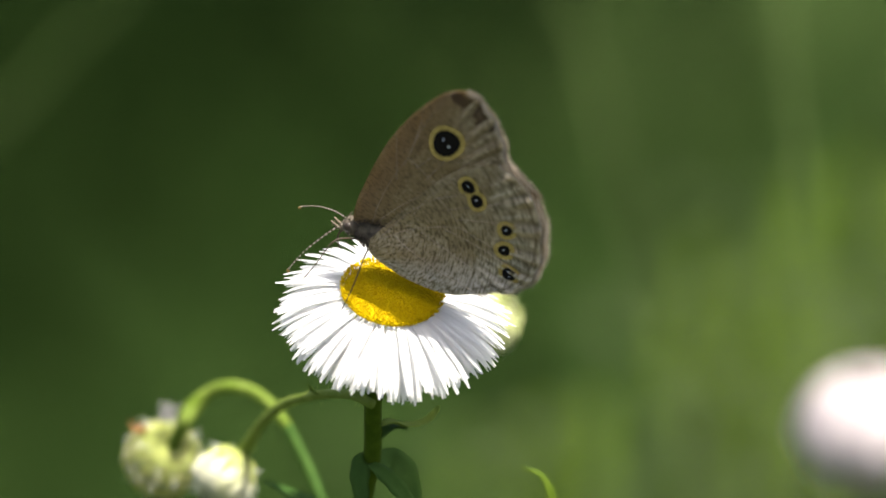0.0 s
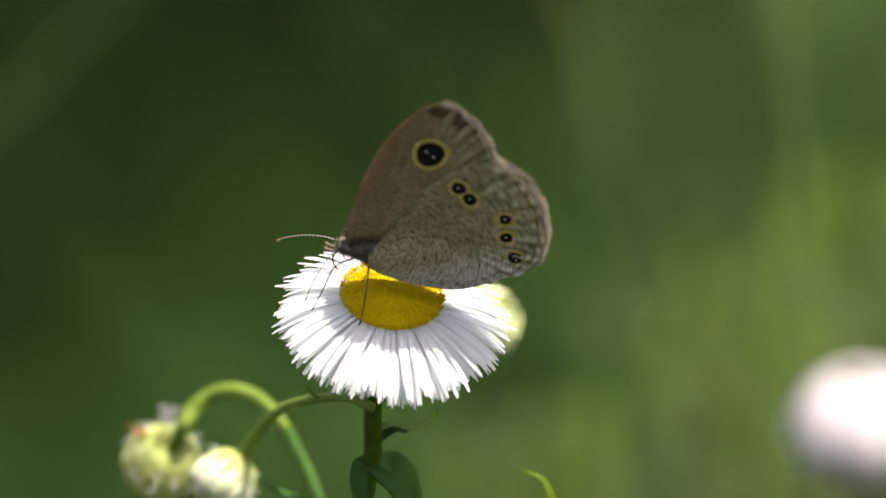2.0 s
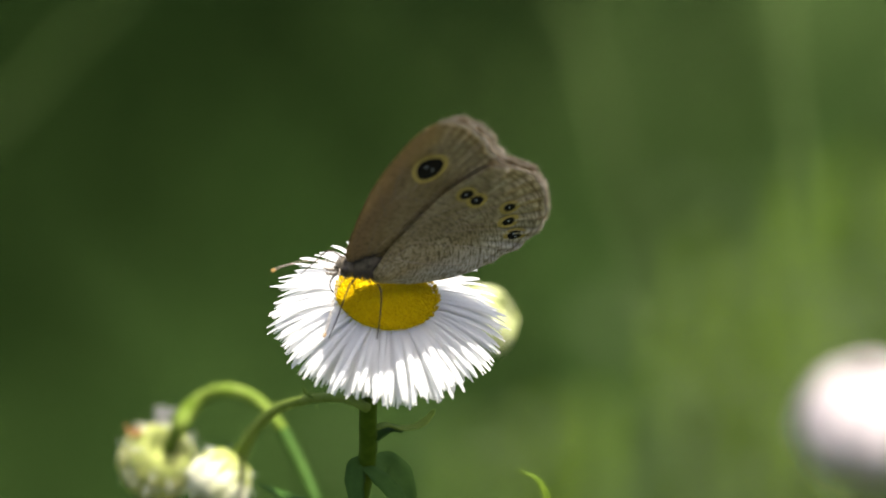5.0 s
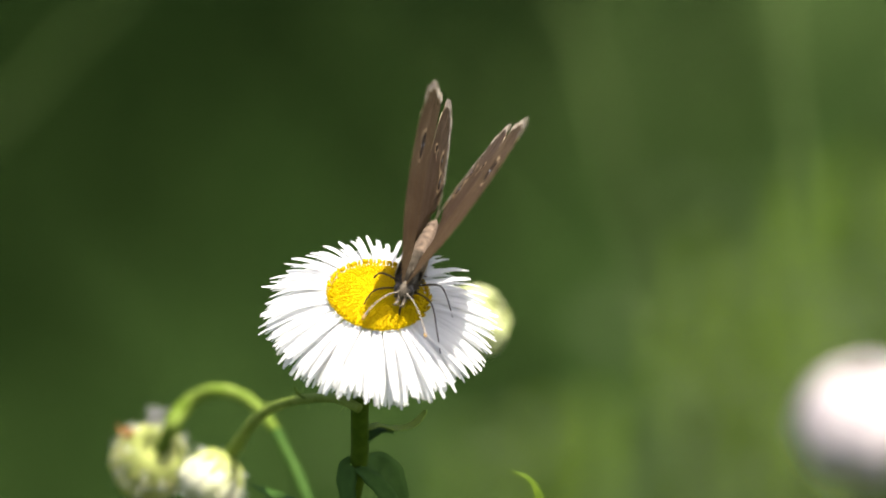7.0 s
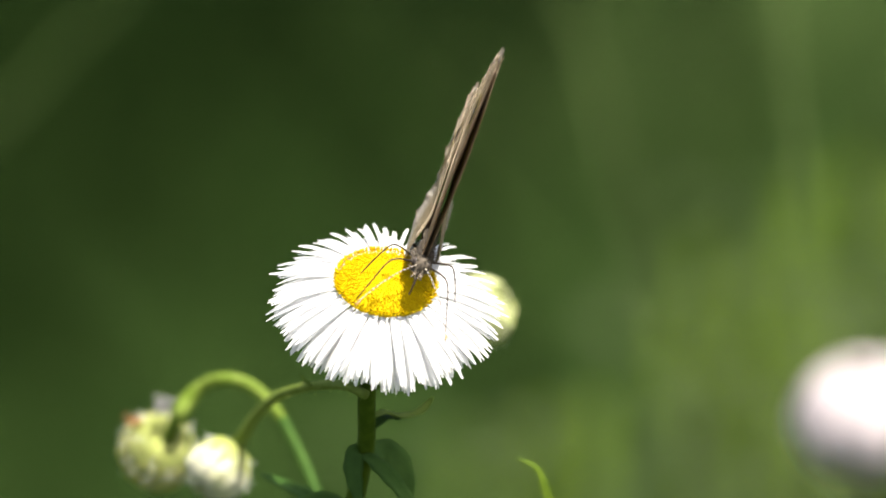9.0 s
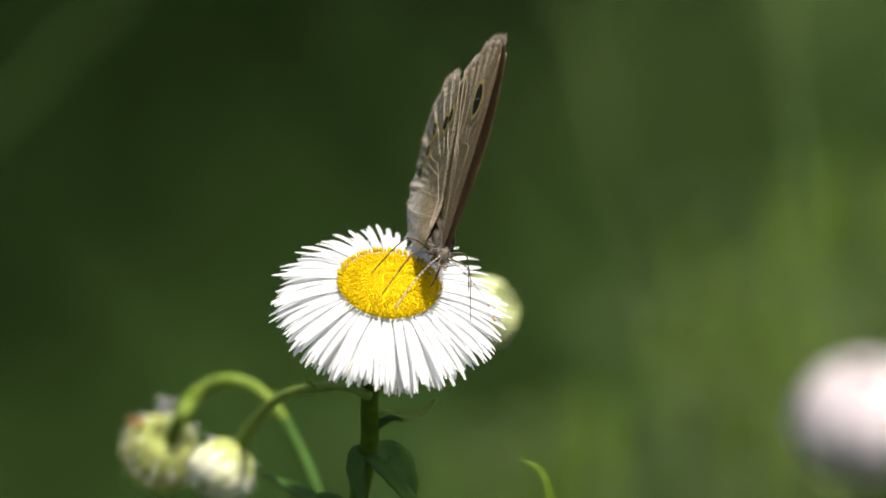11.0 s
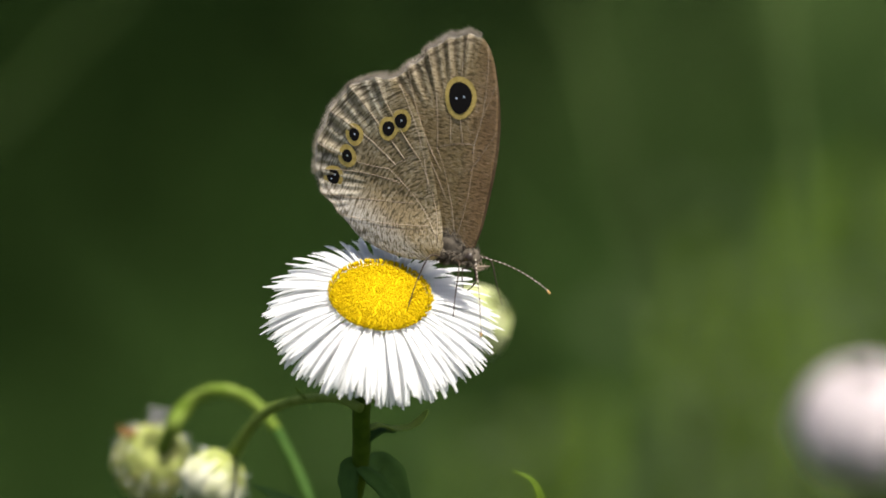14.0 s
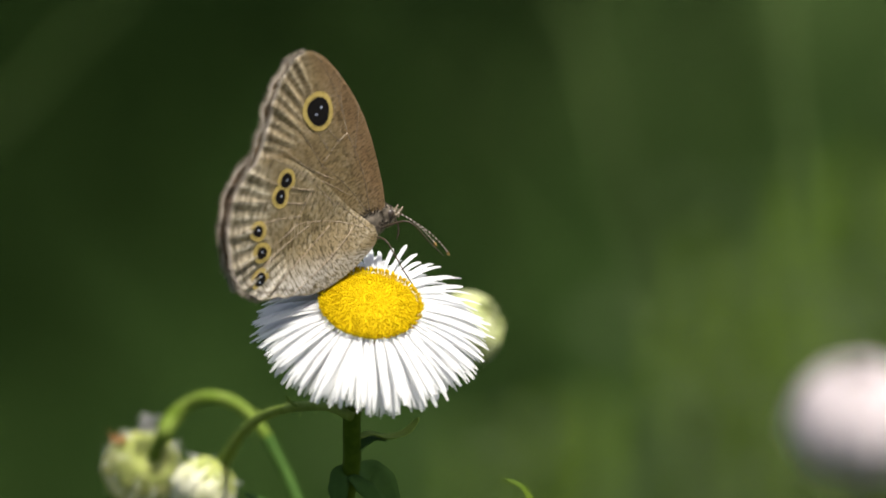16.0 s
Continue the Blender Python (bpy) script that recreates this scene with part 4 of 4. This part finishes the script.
def leg(parent, pts):
    line = [Vector(p) * MM for p in pts]
    bm = bmesh.new()
    full = spline(line, 3)
    tube(bm, full, [q * MM for q in lerp_list(0.085, 0.038, len(full))], 6)
    part("leg", bm, LEG, parent)


def butterfly():
    fly = new("butterfly")
    tagged(fly, "brown ringlet butterfly with yellow-ringed eyespots feeding on the flower", "butterfly")
    bm = bmesh.new()
    ball(bm, (0.35 * MM, 0, -0.5 * MM), (2.0 * MM, 0.66 * MM, 1.1 * MM), None, 18, 12, 0.1)
    hairs(bm, (0.35 * MM, 0, -0.5 * MM), (2.0 * MM, 0.66 * MM, 1.1 * MM), 1500, 0.6 * MM, 1)
    part("thorax", bm, [FUR], fly, "dark brown furry thorax")
    bm = bmesh.new()
    pts = spline([Vector(p) * MM for p in ((-0.8, 0, -0.25), (-2.6, 0, -0.2), (-5.0, 0, -0.25), (-7.4, 0, -0.4), (-8.6, 0, -0.5))], 6)
    n = len(pts)
    rr = [(0.66 * math.sin(math.pi * (0.28 + 0.66 * i / (n - 1))) ** 0.8 + 0.04 * math.cos(i * 2.1)) * MM for i in range(n)]
    tube(bm, pts, rr, 14)
    for k in range(8):
        hairs(bm, pts[2 + k * 2], (0.3 * MM, 0.5 * MM, 0.5 * MM), 34, 0.25 * MM, 50 + k)
    part("abdomen", bm, ABDOMEN, fly, "slender grey-brown abdomen")
    head = bmesh.new()
    ball(head, (0, 0, 0), (0.8 * MM, 0.75 * MM, 0.75 * MM), None, 14, 10, 0.1)
    hairs(head, (0, 0, 0), (0.8 * MM, 0.75 * MM, 0.75 * MM), 160, 0.45 * MM, 3)
    hd = part("head", head, FUR, fly, "", pose(2.5 * MM, 0, -0.8 * MM, 0, 14, 0))
    feelers = []
    for s in (1, -1):
        bm = bmesh.new()
        ball(bm, (0.12 * MM, 0.5 * s * MM, 0.08 * MM), (0.40 * MM, 0.32 * MM, 0.44 * MM), None, 14, 10)
        part("eye", bm, EYE_MAT, hd, "dark glossy compound eye")
        bm = bmesh.new()
        pts = spline([Vector(p) * MM for p in ((0.5, 0.2 * s, -0.4), (1.1, 0.25 * s, -0.3), (1.7, 0.3 * s, 0.1))], 4)
        tube(bm, pts, [q * MM for q in lerp_list(0.16, 0.05, len(pts))], 6)
        hairs(bm, (1.1 * MM, 0.25 * s * MM, -0.25 * MM), (0.5 * MM, 0.1 * MM, 0.15 * MM), 40, 0.3 * MM, 9)
        part("palp", bm, PALE_FUR, hd)
        feelers.append(antenna(hd, s < 0))
    bm = bmesh.new()
    pts = spline([Vector(p) * MM for p in ((0.55, 0, -0.5), (1.1, 0, -1.1), (1.2, 0, -1.9), (0.9, 0, -2.6))], 5)
    tube(bm, pts, [q * MM for q in lerp_list(0.1, 0.05, len(pts))], 6)
    part("proboscis", bm, HORN_DARK, hd)
    for s in (-1, 1):
        leg(fly, ((1.4, 0.5 * s, -1.3), (2.6, 1.9 * s, -1.0), (3.1, 2.6 * s, -1.5), (3.5, 3.2 * s, -3.2), (4.0, 3.8 * s, -4.9)))
        leg(fly, ((0.4, 0.6 * s, -1.4), (0.2, 2.2 * s, -1.0), (0.1, 2.9 * s, -1.6), (0.0, 3.7 * s, -3.6), (0.1, 4.4 * s, -5.5)))
    wings = {}
    for key, flip in (("L", False), ("R", True)):
        f = wing(fly, "forewing", FORE, FORE_ROOT, False, flip, "rounded brown forewing with one large eyespot")
        h = wing(fly, "hindwing", HIND, HIND_ROOT, True, flip, "scalloped brown hindwing with a row of eyespots")
        spots(f, h, flip)
        wings[key] = (f, h)
    return fly, wings, feelers


build_ground()
build_grass()
build_weeds()
build_stalks()
flower = fleabane()
far_flower = far_fleabane()
fly, wings, feelers = butterfly()

# ---- what moves ----
# the plant's sway in the breeze: seconds, millimetres aside, millimetres of rise in view
SWAY = [(0.0, 0.90, -0.45), (0.5, -0.09, -0.59), (1.0, -0.14, -0.81), (1.5, 0.50, -1.31), (2.0, 0.90, -0.68), (2.5, 0.77, -0.95), (3.0, 1.04, -0.95), (3.5, 0.54, -0.27), (3.7, 0.45, -0.99), (4.7, 0.50, -0.70),
        (5.8, 0.50, -0.77), (6.0, 0.0, -1.13), (6.5, -0.18, -0.41), (7.0, -0.18, -0.72), (7.5, 0.90, -0.90), (8.0, 0.50, -0.41), (8.5, 0.0, 0.27), (9.0, 0.36, 0.18), (9.2, 0.55, 0.30), (10.2, 0.45, 0.15), (11.3, 0.65, 0.08),
        (11.5, 0.50, 0.05), (12.0, 0.14, -0.14), (12.5, 0.0, 0.0), (13.0, 0.14, -0.23), (13.5, 0.14, 0.14), (14.0, -0.05, -0.72), (14.5, 0.36, -1.13), (15.0, 0.32, -1.18), (15.5, -0.41, -2.40), (16.0, -0.81, -1.27)]
# the butterfly on the flower: millimetres from the disc, turn, head lift, lean, opening of each wing, sweep of each forewing and of the hindwings, aim of each antenna
HOLD = {
    "a": ((-0.76, -0.12, 5.22), 161.1, 21.4, -13.3, 90.9, 90.9, -11.2, -11.6, 0.4, (18, -62), (-30, -34)),
    "b": ((-0.57, -0.10, 5.19), 159.6, 21.5, -12.8, 90.9, 90.9, -11.9, -12.3, 0.3, (18, -56), (-25, -29)),
    "c": ((-0.58, -0.33, 5.11), 159.9, 21.8, -12.9, 90.9, 90.9, -11.7, -12.1, 0.4, (-3, -63), (-16, -33)),
    "d": ((-1.14, -1.29, 4.78), 174.3, 11.0, -22.8, 90.9, 90.9, -12.3, -12.7, 0.2, (19, -72), (-25, -35)),
    "e": ((-0.76, -1.50, 4.34), 203.2, 8.8, -4.8, 45.6, 100.5, 3.6, 2.6, 11.5, (72, -48), (39, -23)),
    "f": ((-0.80, -2.39, 4.11), 202.6, 7.1, -22.7, 80.5, 98.8, -1.4, -5.5, 4.9, (63, -21), (18, 10)),
    "g": ((-0.06, -1.83, 3.97), 205.1, 8.2, -14.7, 61.7, 100.0, -3.7, -4.0, 5.2, (72, -21), (60, 0)),
    "h": ((0.24, -0.49, 3.99), 216.0, -4.5, -0.6, 21.6, 77.7, -10.2, -8.5, -7.5, (69, -33), (16, -22)),
    "i": ((0.25, -0.30, 4.07), 217.0, 6.8, 10.6, -4.9, 78.5, 6.4, 10.5, 6.2, (72, -69), (1, -23)),
    "j": ((1.53, -1.86, 2.74), 221.8, -11.9, -11.3, 53.3, 100.0, 1.8, -2.1, 0.4, (63, -2), (8, -6)),
    "k": ((1.66, -2.40, 2.34), 232.8, -1.4, 6.5, 16.8, 99.9, 1.7, 6.5, 10.1, (47, -22), (6, 5)),
    "l": ((2.70, 0.28, 2.42), 257.2, -8.6, -8.7, 64.4, 89.8, 6.6, 7.1, -12.6, (27, 2), (-14, 9)),
    "m": ((3.22, 0.18, 3.31), 257.5, -6.7, -1.2, 57.8, 97.4, 10.3, 2.7, -13.3, (44, -17), (-17, 5)),
    "z": ((2.32, 0.57, 3.89), 253.4, -10.0, -3.6, 61.2, 95.3, 4.5, 2.8, -8.4, (36, -10), (-16, 7)),
    "n": ((2.99, -1.30, 3.66), 268.9, 4.5, -6.8, 32.0, 62.3, -5.6, -2.9, -10.0, (42, -38), (-31, -23)),
    "o": ((2.98, -1.30, 3.66), 268.2, 4.5, -8.3, 33.8, 61.8, -6.9, -2.5, -10.0, (41, -35), (-30, -19)),
    "p": ((3.02, -0.68, 3.88), 263.0, -5.9, -12.7, 78.7, 100.0, -4.1, -4.8, -0.0, (2, -28), (-32, -33)),
    "q": ((3.40, -0.68, 3.67), 264.5, -3.6, -21.1, 91.5, 89.7, -4.7, -5.7, -4.4, (31, -24), (-33, -25)),
    "r": ((4.47, 0.99, 4.18), 280.3, -3.8, -20.7, 94.3, 85.0, -4.0, -0.8, -4.6, (39, -17), (-29, -32)),
    "s": ((4.50, 1.34, 4.30), 283.4, -2.5, -20.3, 94.3, 85.1, -3.7, 0.1, -4.6, (36, -21), (-29, -27)),
    "t": ((4.30, 1.18, 4.26), 283.7, -3.4, -20.4, 94.3, 85.2, -3.8, 0.0, -4.6, (38, -14), (-23, -32)),
    "u": ((5.27, 2.35, 4.05), 327.4, -5.2, -10.3, 90.0, 90.1, -3.2, -1.8, -0.2, (2, -8), (-34, -50)),
    "v": ((4.57, 2.62, 4.39), 327.5, -0.0, -7.9, 90.0, 90.0, -3.5, -2.5, -0.4, (-10, 0), (-32, -28)),
    "w": ((1.69, 3.66, 5.02), 371.8, 5.8, -12.9, 90.0, 90.1, -3.0, -1.2, -0.2, (65, -14), (-10, -55)),
    "x": ((1.70, 3.55, 4.98), 368.9, 7.9, -4.5, 90.0, 90.0, -3.0, -1.3, -0.1, (72, -32), (-5, -78)),
    "y": ((-0.82, 4.29, 5.32), 402.0, 21.6, -0.4, 90.0, 90.0, -2.7, -0.3, -0.1, (2, -60), (-18, -62)),
}
# how far each hindwing stands above its forewing, and its own further sweep
HIND_OWN = {"e": (-4.6, 2.1, 3.2, -3.1), "f": (-1.8, 1.6, 1.7, -1.7), "g": (-1.8, 1.6, 1.7, -1.7), "i": (-3.3, 1.0, 0.7, 1.0), "h": (-1.5, -1.5, 0, 0), "k": (-1.5, -1.5, 0, 0), "n": (1, 1, 0, 0), "o": (1, 1, 0, 0),
            "z": (0, -4.4, -4.9, 4.9), "q": (0, -0.1, 4.4, -4.5), "r": (0, 0.6, 4.1, -4.1), "s": (0, 0.6, 4.1, -4.1), "t": (0, 0.6, 4.1, -4.1)}
STEPS = [(0, "a"), (0.5, "b"), (1, "b"), (1.5, "c"), (1.6, "c"), (1.7, "d"), (2.0, "d"), (2.4, "d"), (2.5, "e"), (3.0, "e"), (3.1, "f"), (3.5, "f"), (3.7, "f"), (4.7, "f"), (5.6, "f"), (5.8, "g"), (5.9, "h"), (6.0, "i"), (6.3, "i"), (6.4, "h"), (6.5, "j"), (6.6, "k"), (6.8, "k"), (6.9, "l"), (7.0, "l"),
         (7.2, "z"), (7.4, "m"), (7.5, "m"), (7.6, "n"), (8.0, "n"), (8.5, "o"), (8.6, "p"), (8.7, "q"), (9.0, "q"), (9.2, "q"), (10.2, "q"), (11.3, "r"), (11.5, "r"), (12.0, "s"), (12.5, "s"), (13.0, "t"), (13.5, "t"), (14.0, "u"), (14.5, "v"), (14.6, "v"), (15.0, "w"), (15.5, "x"), (15.8, "x"), (16.0, "y")]


def swaying(foot, height, aside, rise):
    """The pose of a plant that leans from its foot."""
    return Matrix.Translation(foot) @ pose(0, 0, 0, -math.degrees(rise * MM / math.sin(radians(PITCH)) / height), math.degrees(aside * MM / height), 0)


def sway_at(t):
    for (t0, a0, r0), (t1, a1, r1) in zip(SWAY, SWAY[1:]):
        if t0 <= t <= t1:
            k = (t - t0) / (t1 - t0)
            k = k * k * (3 - 2 * k)
            return swaying(BASE, DISC_AT.z, a0 + (a1 - a0) * k, r0 + (r1 - r0) * k)


def motions():
    walk(flower, [(t, swaying(BASE, DISC_AT.z, a, r)) for t, a, r in SWAY])
    foot = Vector(far_flower.location)
    walk(far_flower, [(t, swaying(foot, 0.62, a, r)) for t, a, r in ((0.0, 0.2, -0.5), (1.5, -0.5, -0.6), (3.5, 0.5, 0.1), (7.0, 0.3, 0.0), (9.0, 0.1, 0.5), (12.5, 0.2, 0.2), (14.5, 0.1, 0.0), (16.0, -0.5, 0.1))])
    rows, left, right, left_h, right_h, feel_l, feel_r = [], [], [], [], [], [], []
    for t, key in STEPS:
        at, turn, lift, lean, op_l, op_r, sw_l, sw_r, sw_h, aim_l, aim_r = HOLD[key]
        here = sway_at(t) @ (DISC_AT - BASE) + Vector(at) * MM
        rows.append((t, pose(*here, lean, -lift, turn)))
        pivot = Matrix.Translation(Vector((FORE_ROOT[0], FORE_ROOT[1], 0)) * MM)
        heel = Matrix.Translation(Vector((HIND_ROOT[0], HIND_ROOT[1], 0)) * MM)
        swing = lambda d, c=pivot: c @ pose(0, 0, 0, 0, 0, d) @ c.inverted()
        hl, hr = pose(0, 0.3 * MM, 0, op_l), pose(0, -0.3 * MM, 0, -op_r)
        left.append((t, hl @ swing(-sw_l)))
        right.append((t, hr @ swing(sw_r)))
        up_l, up_r, on_l, on_r = HIND_OWN.get(key, (0, 0, 0, 0))
        bl, br = pose(0, 0.3 * MM, 0, op_l + up_l), pose(0, -0.3 * MM, 0, -op_r - up_r)
        left_h.append((t, bl @ swing(-sw_h - on_l, heel)))
        right_h.append((t, br @ swing(sw_h + on_r, heel)))
        feel_l.append((t, pose(0.5 * MM, 0.28 * MM, 0.3 * MM, 0, -aim_l[1] - 14, aim_l[0])))
        feel_r.append((t, pose(0.5 * MM, -0.28 * MM, 0.3 * MM, 0, -aim_r[1] - 14, aim_r[0])))
    walk(fly, rows)
    walk(wings["L"][0], left)
    walk(wings["R"][0], right)
    walk(wings["L"][1], left_h)
    walk(wings["R"][1], right_h)
    walk(feelers[0], feel_l)
    walk(feelers[1], feel_r)


motions()
